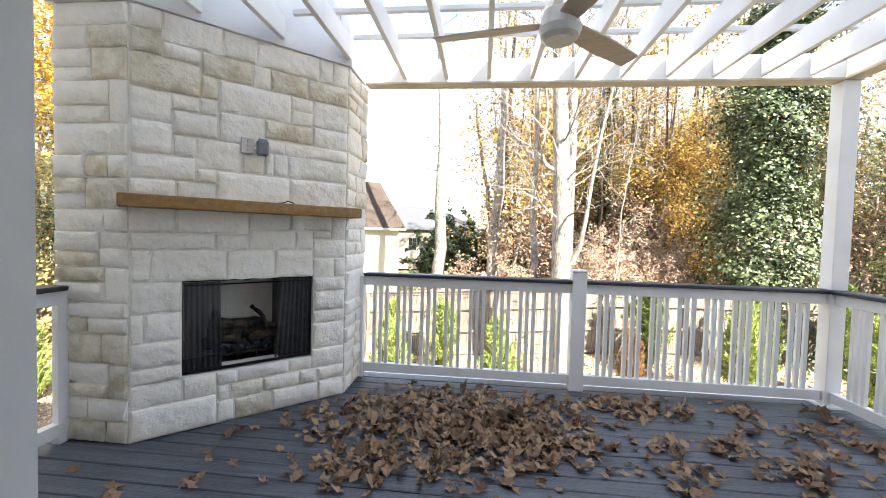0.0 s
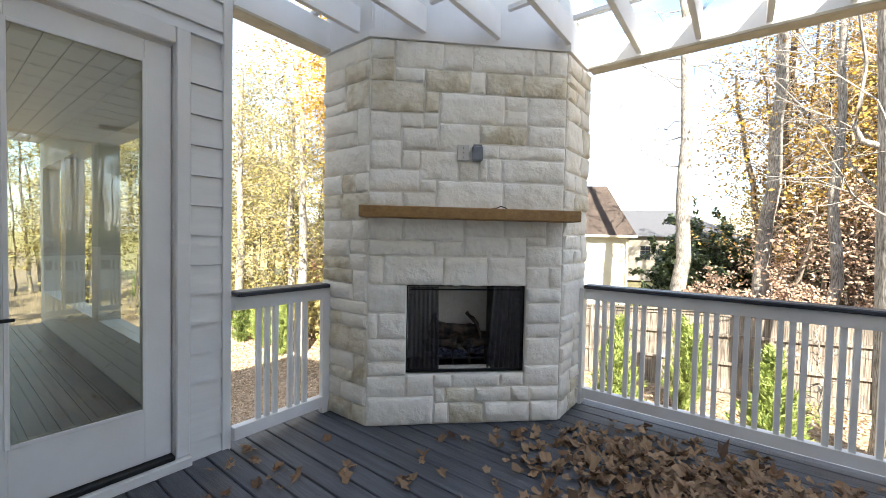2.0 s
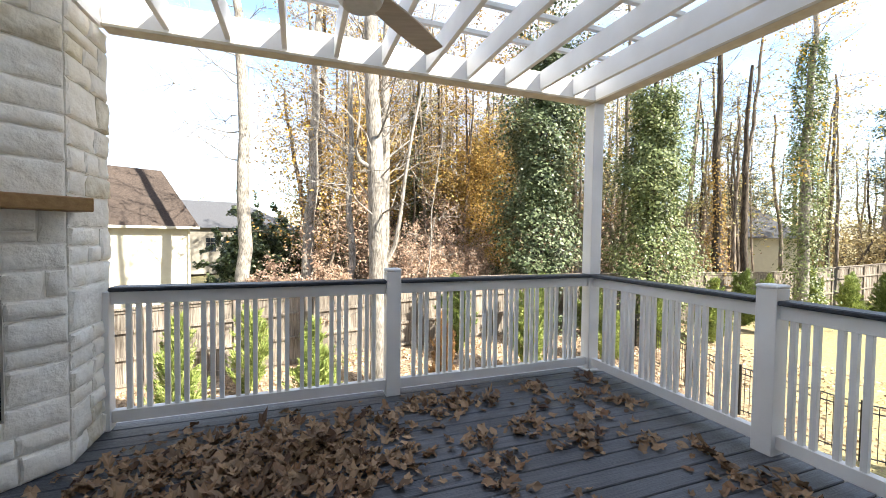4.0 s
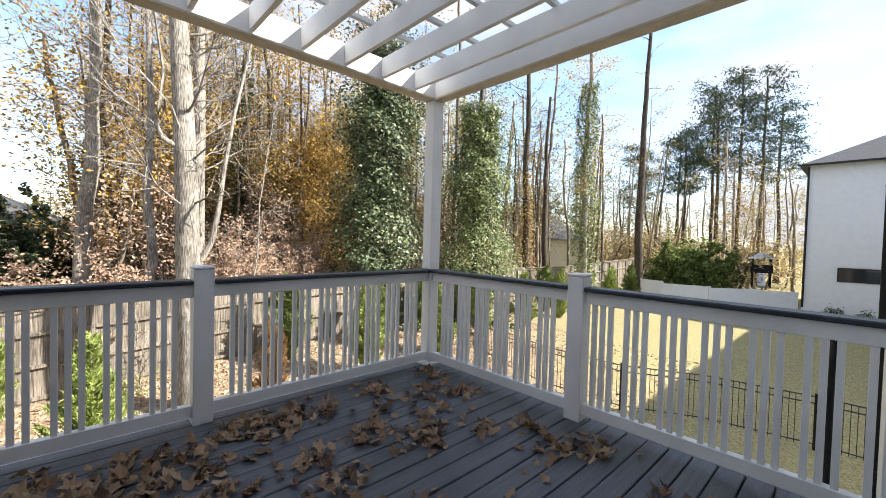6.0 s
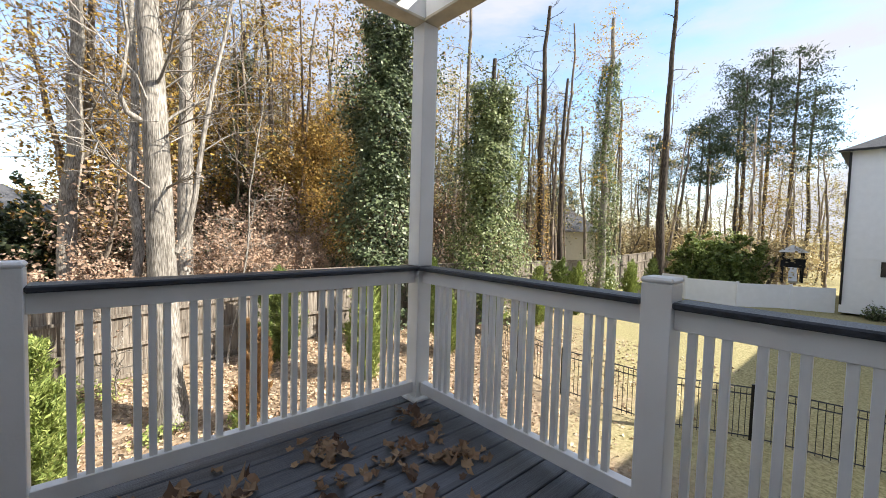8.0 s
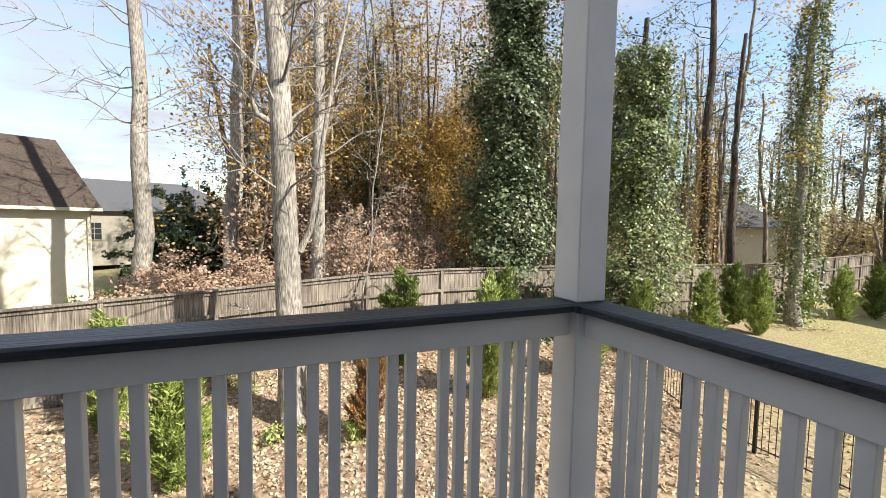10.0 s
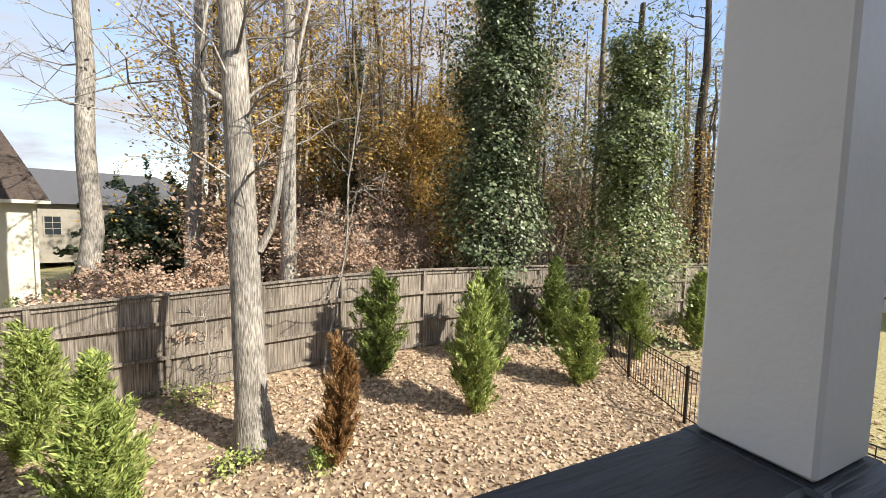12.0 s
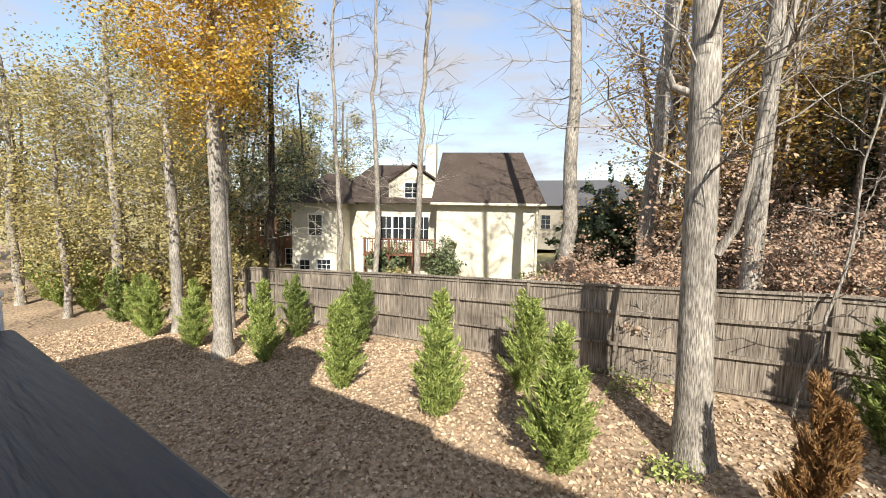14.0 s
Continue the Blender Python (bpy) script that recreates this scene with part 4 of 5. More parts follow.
# fallen leaves on the deck
def fallen(places, size, rng, lift):
    """Lobed, curled leaves lying at the places: corners and faces (threes)."""
    n = len(places)
    K = 10
    ang = np.linspace(0, 2 * np.pi, K, endpoint=False)
    lobes = np.array([1.0, 0.62, 0.88, 0.55, 0.7, 0.58, 0.7, 0.55, 0.88, 0.62])
    V = np.zeros((n, K + 1, 3))
    yaw, sz = rng.uniform(0, 2 * np.pi, n), size * rng.uniform(0.55, 1.25, n)
    tilt, dirn, curl = np.abs(rng.normal(0.0, 0.45, n)), rng.uniform(0, 2 * np.pi, n), rng.uniform(-0.3, 1.7, n)
    lob = lobes[None, :] * rng.uniform(0.8, 1.2, (n, K))
    px, py = np.cos(ang)[None] * lob, 0.8 * np.sin(ang)[None] * lob
    pz = curl[:, None] * (px ** 2 * 0.35 + py ** 2 * 0.8) + 0.15 * rng.normal(size=(n, K))
    X, Y, Z = [np.concatenate([q, np.zeros((n, 1))], 1) * sz[:, None] for q in (px, py, pz)]
    rx, ry = X * np.cos(yaw)[:, None] - Y * np.sin(yaw)[:, None], X * np.sin(yaw)[:, None] + Y * np.cos(yaw)[:, None]
    Z = Z + np.sin(tilt)[:, None] * (rx * np.cos(dirn)[:, None] + ry * np.sin(dirn)[:, None])
    Z = Z - Z.min(1, keepdims=True) + lift + places[:, 2:3]
    V = np.stack([rx + places[:, :1], ry + places[:, 1:2], Z], -1)
    i = np.arange(K)
    tri = np.stack([np.full(K, K), i, (i + 1) % K], -1)
    Fs = (tri[None] + (np.arange(n) * (K + 1))[:, None, None]).reshape(-1, 3)
    return V.reshape(-1, 3), Fs


def drift(n, cx, cy, sx, sy, turn, pile, rng):
    p = rng.normal(size=(n, 2)) * (sx, sy)
    c, s = math.cos(turn), math.sin(turn)
    q = np.stack([cx + p[:, 0] * c - p[:, 1] * s, cy + p[:, 0] * s + p[:, 1] * c], -1)
    h = pile * np.exp(-((p / (sx, sy)) ** 2).sum(1) / 1.6) * rng.random(n)
    return np.concatenate([q, h[:, None]], 1)


lr = np.random.default_rng(5)
spots = [drift(820, -0.15, 3.12, 0.52, 0.27, -0.1, 0.06, lr), drift(400, 0.1, 2.75, 0.36, 0.26, 0.2, 0.05, lr), drift(200, -0.8, 2.85, 0.33, 0.32, 0, 0.04, lr), drift(90, -0.75, 2.35, 0.22, 0.12, 0.2, 0.03, lr), drift(110, 0.2, 3.08, 0.09, 0.09, 0, 0.17, lr), drift(90, 0.7, 3.45, 0.25, 0.14, 0, 0.04, lr)]
CLUMPS = [(1.12, 3.64), (1.47, 3.62), (1.69, 3.45), (1.75, 3.02), (2.09, 2.67), (2.42, 2.44), (2.71, 2.3), (1.28, 2.57), (1.21, 2.29), (2.66, 2.03), (2.64, 1.88), (2.54, 3.29), (2.22, 3.6), (2.34, 2.88), (2.14, 3.26), (2.89, 3.6), (2.82, 1.8), (2.04, 2.64), (1.88, 2.81), (1.3, 3.45), (1.76, 2.97), (1.31, 2.9), (2.8, 3.07)]
for i, (cx, cy) in enumerate(CLUMPS):
    spots.append(drift(int(lr.integers(12, 34)), cx, cy, 0.11, 0.065, lr.uniform(0, 3), 0.045, lr))
spots.append(np.concatenate([np.stack([lr.uniform(-2.6, 2.95, 150), lr.uniform(0.8, 3.8, 150)], -1), np.zeros((150, 1))], 1))
for cx, cy in ((-2.04, 1.91), (-1.67, 2.07), (-1.75, 2.64), (-1.78, 2.33), (-1.4, 2.95)):
    spots.append(drift(4, cx, cy, 0.06, 0.04, 0, 0.02, lr))
spots.append(drift(16, -2.55, 1.55, 0.16, 0.10, 0, 0.03, lr))
spots = np.concatenate(spots)
keep = (spots[:, 0] > -2.8) & (spots[:, 0] < 3.05) & (spots[:, 1] > 0.45) & (spots[:, 1] < 3.85) & ((spots[:, 0] - FA.x) * N.x + (spots[:, 1] - FA.y) * N.y > 0.09)
spots = spots[keep]
V, Fs = fallen(spots, 0.05, lr, 0.002)
tagged(new("deck_leaves", mesh_of("deck_leaves", V, Fs, DRYLEAF)), "drifts of dry brown fallen leaves on the deck", "leaves", kind="stuff")


# ---- yard: fence, iron fence, houses ----
def fence_line(points):
    """A tall weathered board fence along the points, with posts, three rails and a cap, boards as pieces."""
    f = empty("board_fence", label="weathered grey wooden privacy fence with three rails", category="fence", kind="structure")
    rg = np.random.default_rng(3)
    H = 2.5
    bv, rails = [], []
    for (xa, ya), (xb, yb) in zip(points[:-1], points[1:]):
        L = math.hypot(xb - xa, yb - ya)
        dx, dy = (xb - xa) / L, (yb - ya) / L
        nx, ny = dy, -dx
        if ny > 0:
            nx, ny = -nx, -ny
        n = int(L / 0.143)
        for i in range(n):
            s = (i + 0.5) * L / n
            x, y = xa + dx * s, ya + dy * s
            z = gz(x, y)
            w, h, o = 0.069, H + rg.normal() * 0.01, rg.normal() * 0.004
            for q in (-1, 1):
                for zz_ in (z - 0.15, z + h):
                    for t in (0, 0.018):
                        bv.append((x + dx * w * q + nx * (o + t), y + dy * w * q + ny * (o + t), zz_))
        m = max(1, round(L / 2.4))
        for i in range(m + 1):
            s = i * L / m
            x, y = xa + dx * s + nx * 0.05, ya + dy * s + ny * 0.05
            part("fence_post", box((x - 0.055, y - 0.045, gz(x, y) - 0.2), (x + 0.055, y + 0.045, gz(x, y) + H + 0.03), 0.004), FENCEWOOD, f)
        for i in range(m):
            s0, s1 = i * L / m, (i + 1) * L / m
            for hz, hh, dep in ((H - 0.02, 0.05, 0.10), (H * 0.70, 0.085, 0.085), (H * 0.36, 0.085, 0.085), (0.06, 0.10, 0.05), (H - 0.13, 0.09, 0.04)):
                c = []
                for s in (s0, s1):
                    x, y = xa + dx * s, ya + dy * s
                    z = gz(x, y) + hz
                    for o in (0.02 if hz < H - 0.05 else -0.05, 0.02 + dep):
                        for zz_ in (z, z + hh):
                            c.append((x + nx * o, y + ny * o, zz_))
                me = mesh_of("fence_rail", c, [(0, 1, 3, 2), (4, 6, 7, 5), (0, 4, 5, 1), (2, 3, 7, 6), (1, 5, 7, 3), (0, 2, 6, 4)], FENCEWOOD)
                part("fence_rail", me, None, f)
    V = np.array(bv).reshape(-1, 8, 3)
    q = np.array([(0, 1, 3, 2), (4, 6, 7, 5), (0, 4, 5, 1), (2, 3, 7, 6), (1, 5, 7, 3), (0, 2, 6, 4)])
    # the nearest boards as single pieces, the rest joined
    near = (V[:, 0, 0] > -14) & (V[:, 0, 0] < 24)
    idx = np.where(near)[0][:300]
    rest = np.setdiff1d(np.arange(len(V)), idx)
    for i in idx:
        part("fence_board", mesh_of("fence_board", V[i], q, FENCEWOOD), None, f)
    Fq = (q[None] + (np.arange(len(rest)) * 8)[:, None, None]).reshape(-1, 4)
    tagged(part("fence_boards_far", mesh_of("fence_boards_far", V[rest].reshape(-1, 3), Fq, FENCEWOOD), None, f), kind="stuff")


fence_line([(-46, 17.5), (-30, 16.2), (-17.5, 15.3), (-7, 15.3), (0.6, 15.1), (4.8, 15.15), (12.5, 15.1), (24, 14.2), (40, 16.0)])


def iron_fence(points):
    f = empty("iron_fence", label="black metal picket fence across the lawn", category="fence")
    V, Fq = tubes([(np.array([(0, 0, 0.06), (0, 0, 1.24)]), [0.009, 0.009])], 4)
    picket = mesh_of("picket", V, Fq, BLACK)
    for (xa, ya), (xb, yb) in zip(points[:-1], points[1:]):
        L = math.hypot(xb - xa, yb - ya)
        dx, dy = (xb - xa) / L, (yb - ya) / L
        part("fence_post", box((xa - 0.03, ya - 0.03, gz(xa, ya) - 0.1), (xa + 0.03, ya + 0.03, gz(xa, ya) + 1.32), 0.004), BLACK, f)
        n = int(L / 0.115)
        for i in range(1, n):
            s = i * L / n
            ob = new("picket", picket)
            ob.parent, ob.location = f, (xa + dx * s, ya + dy * s, gz(xa + dx * s, ya + dy * s))
        for h in (0.12, 1.08, 1.24):
            p = [(xa + dx * s, ya + dy * s, gz(xa + dx * s, ya + dy * s) + h) for s in np.linspace(0, L, 6)]
            V, Fq = tubes([(p, [0.018] * 6)], 4)
            part("fence_rail", mesh_of("fence_rail", V, Fq, BLACK), None, f)


iron_fence([(13.9, 14.2), (12.9, 12.6), (12.15, 11.3), (11.3, 9.1), (10.95, 7.3), (11.2, 5.0), (12.3, 3.3), (12.9, 1.2), (13.2, -1.2)])


def window(parent, m, w, h, sash=WHITE, bars=(2, 3)):
    """A window with frame, glass and glazing bars; m puts its middle on the wall, -y outward."""
    wd = part("window", box((-w / 2, -0.02, -h / 2), (w / 2, 0.02, h / 2), 0, m), DARKGLASS, parent, "dark window panes")
    bm = bmesh.new()
    for lo, hi in (((-w / 2 - 0.08, -0.05, -h / 2 - 0.08), (-w / 2, 0.02, h / 2 + 0.08)), ((w / 2, -0.05, -h / 2 - 0.08), (w / 2 + 0.08, 0.02, h / 2 + 0.08)), ((-w / 2, -0.05, h / 2), (w / 2, 0.02, h / 2 + 0.08)), ((-w / 2, -0.05, -h / 2 - 0.08), (w / 2, 0.02, -h / 2))):
        add_box(bm, lo, hi, 0, m)
    for i in range(1, bars[0]):
        add_box(bm, (-w / 2 + w * i / bars[0] - 0.015, -0.035, -h / 2), (-w / 2 + w * i / bars[0] + 0.015, -0.02, h / 2), 0, m)
    for i in range(1, bars[1]):
        add_box(bm, (-w / 2, -0.034, -h / 2 + h * i / bars[1] - 0.015), (w / 2, -0.02, -h / 2 + h * i / bars[1] + 0.015), 0, m)
    part("window_frame", bm, sash, wd)


def hip(w, d, z0, z1, inset_w, ridge_inset, over=0.35, m=None):
    bm = roof_mesh(-w / 2, w / 2, -d / 2, d / 2, z0, 0, z1, ridge_inset, ridge_inset, over)
    if m is not None:
        bmesh.ops.transform(bm, matrix=m, verts=bm.verts)
    return bm


# cream house behind the fence; its local x runs along the lit wall, -y faces the deck
ch = empty("cream_house", pose(-9.2, 26.9, gz(-7, 24) + 1.15, 0, 0, 27), label="cream stucco house with a steep brown shingled roof", category="house")
part("wall", box((-3.2, -2.6, -2.4), (2.7, 4.0, 3.4)), STUCCO, ch)
bm = bmesh.new()
lo_ = [(-3.5, -3.0, 3.35), (3.05, -3.0, 3.35), (3.05, 4.4, 3.35), (-3.5, 4.4, 3.35)]
hi_ = [(-3.2, -0.1, 6.6), (1.9, -0.1, 6.6), (1.9, 1.5, 6.6), (-3.2, 1.5, 6.6)]
a, b = [bm.verts.new(p) for p in lo_], [bm.verts.new(p) for p in hi_]
for i in range(4):
    bm.faces.new((a[i], a[(i + 1) % 4], b[(i + 1) % 4], b[i]))
bm.faces.new(b)
bm.faces.new(a[::-1])
part("roof", bm, SHINGLE, ch, "brown shingled mansard-like roof")
part("gutter", box((-3.5, -3.1, 3.22), (3.05, -2.98, 3.36), 0.01), STUCCO, ch)
part("downspout", box((2.55, -2.72, -0.6), (2.65, -2.6, 3.3)), STUCCO, ch)
part("wall", box((-9.6, -1.2, -3.2), (-3.2, 5.0, 3.3)), STUCCO, ch)
part("wall", box((-11.8, -3.4, -3.2), (-9.0, 3.0, 3.2)), STUCCO, ch)
part("roof", hip(7.4, 7.0, 3.3, 6.0, 0, 1.8, 0.3, pose(-6.5, 1.9, 0)), SHINGLE, ch)
part("roof", hip(3.4, 7.0, 3.2, 5.2, 0, 1.2, 0.3, pose(-10.4, -0.2, 0)), SHINGLE, ch)
bm = bmesh.new()
p = [(-6.4, -1.4, 3.2), (-3.4, -1.4, 3.2), (-3.4, -1.4, 4.6), (-4.9, -1.4, 5.6), (-6.4, -1.4, 4.6)]
f0 = bm.faces.new([bm.verts.new(q) for q in p])
r = bmesh.ops.extrude_face_region(bm, geom=[f0])
bmesh.ops.translate(bm, vec=(0, 2.5, 0), verts=[v for v in r["geom"] if isinstance(v, bmesh.types.BMVert)])
bmesh.ops.recalc_face_normals(bm, faces=bm.faces)
part("gable", bm, STUCCO, ch)
for sgn in (-1, 1):
    part("gable_roof", box((-0.05, -0.2, 0), (2.0, 2.6, 0.09), 0.01, pose(-4.9, -1.4, 5.72, 0, 34 if sgn > 0 else 146, 0)), SHINGLE, ch)
part("chimney", box((-4.4, 0.5, 4.5), (-3.7, 1.2, 7.2), 0.02), STUCCO, ch)
window(ch, pose(-4.9, -1.42, 4.1), 0.9, 0.9)
for x in (-6.6, -5.8, -5.0, -4.2):
    window(ch, pose(x, -1.24, 1.7), 0.66, 1.5, bars=(2, 2))
window(ch, pose(-10.3, -3.42, 1.9), 0.8, 1.2)
window(ch, pose(-9.8, -3.42, -0.7), 0.8, 1.1, bars=(3, 4))
window(ch, pose(-11.0, -3.42, -0.7), 0.6, 1.0, bars=(2, 3))
# deck of red-brown wood in front of the windows
bm = bmesh.new()
for i in range(26):
    add_box(bm, (-7.6 + i * 0.165, -2.6, 0.2), (-7.56 + i * 0.165, -2.56, 1.1))
add_box(bm, (-7.7, -2.62, 1.1), (-3.25, -2.52, 1.16))
add_box(bm, (-7.7, -2.62, 0.12), (-3.25, -1.2, 0.2))
for x in (-7.6, -6.1, -4.6, -3.3):
    add_box(bm, (x - 0.06, -2.6, -3.2), (x + 0.06, -2.48, 1.2))
part("porch_rail", bm, REDWOOD, ch, "red-brown wooden porch railing")

gh = empty("grey_roofed_house", pose(-10.5, 50, -1.6, 0, 0, 15), label="taupe house with a low grey hipped roof", category="house")
part("wall", box((-9, -5, -1), (9, 5, 3.6)), GREYHOUSE, gh)
part("roof", hip(18, 10, 3.6, 6.6, 0, 4.5, 0.5), SHINGLE_GREY, gh)
for x in (-6, -2.5, 1, 4.5):
    window(gh, pose(x, -5.02, 1.9), 0.9, 1.4, GREYHOUSE)
bh = empty("brick_house", pose(-31, 27, gz(-22, 24), 0, 0, 40), label="red-brick house with white windows behind trees", category="house")
part("wall", box((-6, -4, -1), (6, 4, 4.6)), BRICK, bh)
part("roof", hip(12, 8, 4.6, 7.4, 0, 3, 0.4), SHINGLE_GREY, bh)
for x in (-4.5, -2.5, -0.5, 1.5, 3.5):
    for z in (0.9, 3.4):
        window(bh, pose(x, -4.02, z), 0.8, 1.3)
wh = empty("white_house", pose(36.5, 3.4, -2.6), label="tall white two-storey house with a dark hipped roof", category="house")
part("wall", box((0, -13, -0.5), (12, 0, 9.6)), VINYL, wh)
part("panel_trim", box((-0.03, -13, 2.9), (0.0, 0, 3.05)), VINYL, wh)
for i in range(10):
    part("batten", box((-0.025, -0.4 - i * 0.62, 6.0), (0.0, -0.35 - i * 0.62, 9.5)), VINYL, wh)
bm = roof_mesh(0, 12, -13, 0, 9.6, -6.5, 13.2, 5.5, 5.5, 0.45)
part("roof", bm, SHINGLE_GREY, wh, "charcoal shingled hipped roof")
part("gutter", box((-0.6, -13.4, 9.5), (-0.45, 0.45, 9.62)), BLACK, wh)
part("downspout", box((-0.12, -0.12, 0), (-0.02, 0.0, 9.5)), BLACK, wh)
window(wh, pose(-0.02, -2.7, 2.35, 0, 0, -90), 1.9, 0.75, BLACK, (2, 1))
sh = empty("small_house", pose(40, 27, -2.6, 0, 0, -50), label="pale house with a grey roof seen between trees", category="house")
part("wall", box((-4, -4, 0), (4, 4, 4.2)), STUCCO, sh)
part("roof", hip(8, 8, 4.2, 7.2, 0, 2.5, 0.6), SHINGLE_GREY, sh)
# house never in view, added and sized to throw the shadow on the lawn
nh = empty("neighbour_house", pose(28, -10.8, -3.2), label="unseen plain white house added to shade the lawn", category="house")
part("wall", box((-13, -6, 0), (9, 6.5, 8.5)), VINYL, nh)
part("roof", hip(22, 12.5, 8.5, 11.5, 0, 5, 0.4, pose(-2, 0.25, 0)), SHINGLE_GREY, nh)

# white vinyl fence round the next yard, in panels
vf = empty("vinyl_fence", label="white vinyl panel fence round the next yard", category="fence")
vp = [(33.0, 13.4), (32.4, 10.8), (33.2, 8.0), (35.5, 5.6), (37.0, 3.6)]
for (xa, ya), (xb, yb) in zip(vp[:-1], vp[1:]):
    L, a = math.hypot(xb - xa, yb - ya), math.degrees(math.atan2(yb - ya, xb - xa))
    part("panel", box((0, -0.02, -0.3), (L, 0.02, 1.5), 0.004, pose(xa, ya, gz(xa, ya), 0, 0, a)), VINYL, vf)
    part("fence_post", box((-0.07, -0.07, -0.3), (0.07, 0.07, 1.62), 0.01, pose(xa, ya, gz(xa, ya), 0, 0, a)), VINYL, vf)
# playset
ps = empty("playset", pose(43.5, 6.6, -2.0, 0, 0, 10), label="dark wooden playset with a slide and small roof", category="playset")
for x in (-0.6, 0.6):
    for y in (-0.6, 0.6):
        part("leg", box((x - 0.07, y - 0.07, 0), (x + 0.07, y + 0.07, 2.4)), DULL_BLACK, ps)
part("platform", box((-0.75, -0.75, 1.2), (0.75, 0.75, 1.32)), DULL_BLACK, ps)
part("side_panel", box((-0.72, -0.75, 1.32), (-0.66, 0.75, 1.9)), DULL_BLACK, ps)
part("roof", hip(1.7, 1.7, 2.4, 3.0, 0, 0.8, 0.1), PLATE, ps)
part("slide", box((-0.3, -0.25, 0), (0.0, 0.25, 2.2), 0.02, pose(-1.3, 0, 0.0, 0, 38, 0)), VINYL, ps)
for s in (-1, 1):
    part("brace", box((-0.06, -0.05, 0), (0.06, 0.05, 2.3), 0, pose(-1.4 if s < 0 else 1.4, 0.6, 0, 0, 28 * -s, 0)), DULL_BLACK, ps)


# ---- trees ----
def branches(base, top, r0, rg, n_limb, limb, start=0.35, twig=4, lean=0.35, up=0.5, wob=0.25, r_top=0.35):
    """Lines of a trunk, its limbs and twigs, and the twig ends."""
    base, top = np.array(base, float), np.array(top, float)
    H = np.linalg.norm(top - base)
    n = 16
    pts = bent(base, top, n, wob, rg)
    rad = r0 * (1 - (1 - r_top) * np.linspace(0, 1, n))
    rad[0] *= 1.35
    lines, ends = [(pts, rad)], []
    for i in range(n_limb):
        t = start + (1 - start) * (i + rg.random()) / n_limb
        k = t * (n - 1)
        i0 = min(int(k), n - 2)
        p = pts[i0] + (pts[i0 + 1] - pts[i0]) * (k - i0)
        az = rg.uniform(0, 2 * np.pi)
        ln = limb * rg.uniform(0.5, 1.15) * (1.1 - 0.55 * t)
        e = p + ln * np.array([math.cos(az), math.sin(az), up * rg.uniform(0.2, 1.6)])
        lp = bent(p, e, 6, ln * 0.12, rg)
        lr_ = max(0.010, r0 * rg.uniform(0.05, 0.13))
        lines.append((lp, np.linspace(lr_, 0.008, 6)))
        for j in range(twig):
            q = lp[rg.integers(2, 6)]
            d = rg.normal(size=3) * 0.6 + (e - p) / ln * 0.8
            te = q + d * ln * rg.uniform(0.2, 0.45)
            tp = bent(q, te, 3, ln * 0.05, rg)
            lines.append((tp, np.linspace(0.014, 0.005, 3)))
            ends += [te, (q + te) / 2]
        ends.append(e)
    return lines, np.array(ends) if ends else np.zeros((0, 3))


def tree(name, x, y, h, r, label, seed, bark=BARK, n_limb=26, limb=2.6, start=0.35, leaf=None, per=14, size=0.12, cloud=0.5, lean=(0, 0), ivy=None, ivy_n=0, ivy_r=0.8, ivy_top=0.8, twig=4, up=0.5, wob=0.3, z=None, group="trees"):
    """A tree with trunk and limbs and, where given, a crown of leaves and a coat of ivy."""
    rg = np.random.default_rng(seed)
    z = gz(x, y) if z is None else z
    t = empty(name, pose(x, y, z), label=label, category="tree", group=group)
    lines, ends = branches((0, 0, -0.2), (lean[0], lean[1], h), r, rg, n_limb, limb, start, twig, up=up, wob=wob)
    V, Fq = tubes(lines[:1], 14 if r > 0.2 else 8)
    part("trunk", mesh_of("trunk", V, Fq, bark, True), None, t)
    V, Fq = tubes(lines[1:], 6)
    tagged(part("branchwork", mesh_of("branchwork", V, Fq, bark, True), None, t), kind="stuff")
    if leaf is not None and len(ends):
        pl_ = np.repeat(ends, per * 3, 0) + rg.normal(size=(len(ends) * per * 3, 3)) * cloud * 0.7
        V, Fq = leaves(pl_, size * 0.55, rg, face=np.array([[0.1, -0.3, 0.7]]))
        part("crown", mesh_of("crown", V, Fq, leaf), None, t)
    if ivy is not None:
        ivy_n = int(ivy_n * 2.6)
        s = rg.random(ivy_n) ** 0.8 * ivy_top
        tp = lines[0][0]
        k = s * 15
        i0 = np.minimum(k.astype(int), 14)
        c = tp[i0] + (tp[i0 + 1] - tp[i0]) * (k - i0)[:, None]
        az = rg.uniform(0, 2 * np.pi, ivy_n)
        lump = 0.66 + 0.22 * np.sin(s * 19 + seed) + 0.26 * np.sin(az + s * 31) * np.sin(az * 3 + s * 13 + seed) + 0.2 * np.sin(az * 5 + seed) * np.sin(s * 57) + 0.16 * rg.normal(size=ivy_n)
        rr = ivy_r * lump * (1.15 - 0.75 * s / max(ivy_top, 0.01)) * np.sqrt(rg.uniform(0.35, 1.0, ivy_n)) + r
        c[:, 0] += rr * np.cos(az)
        c[:, 1] += rr * np.sin(az)
        V, Fq = leaves(c, size * 0.56, rg, face=np.stack([np.cos(az), np.sin(az), np.full(ivy_n, 0.75)], -1))
        part("ivy", mesh_of("ivy", V, Fq, ivy), None, t, "dense climbing ivy")
    return t


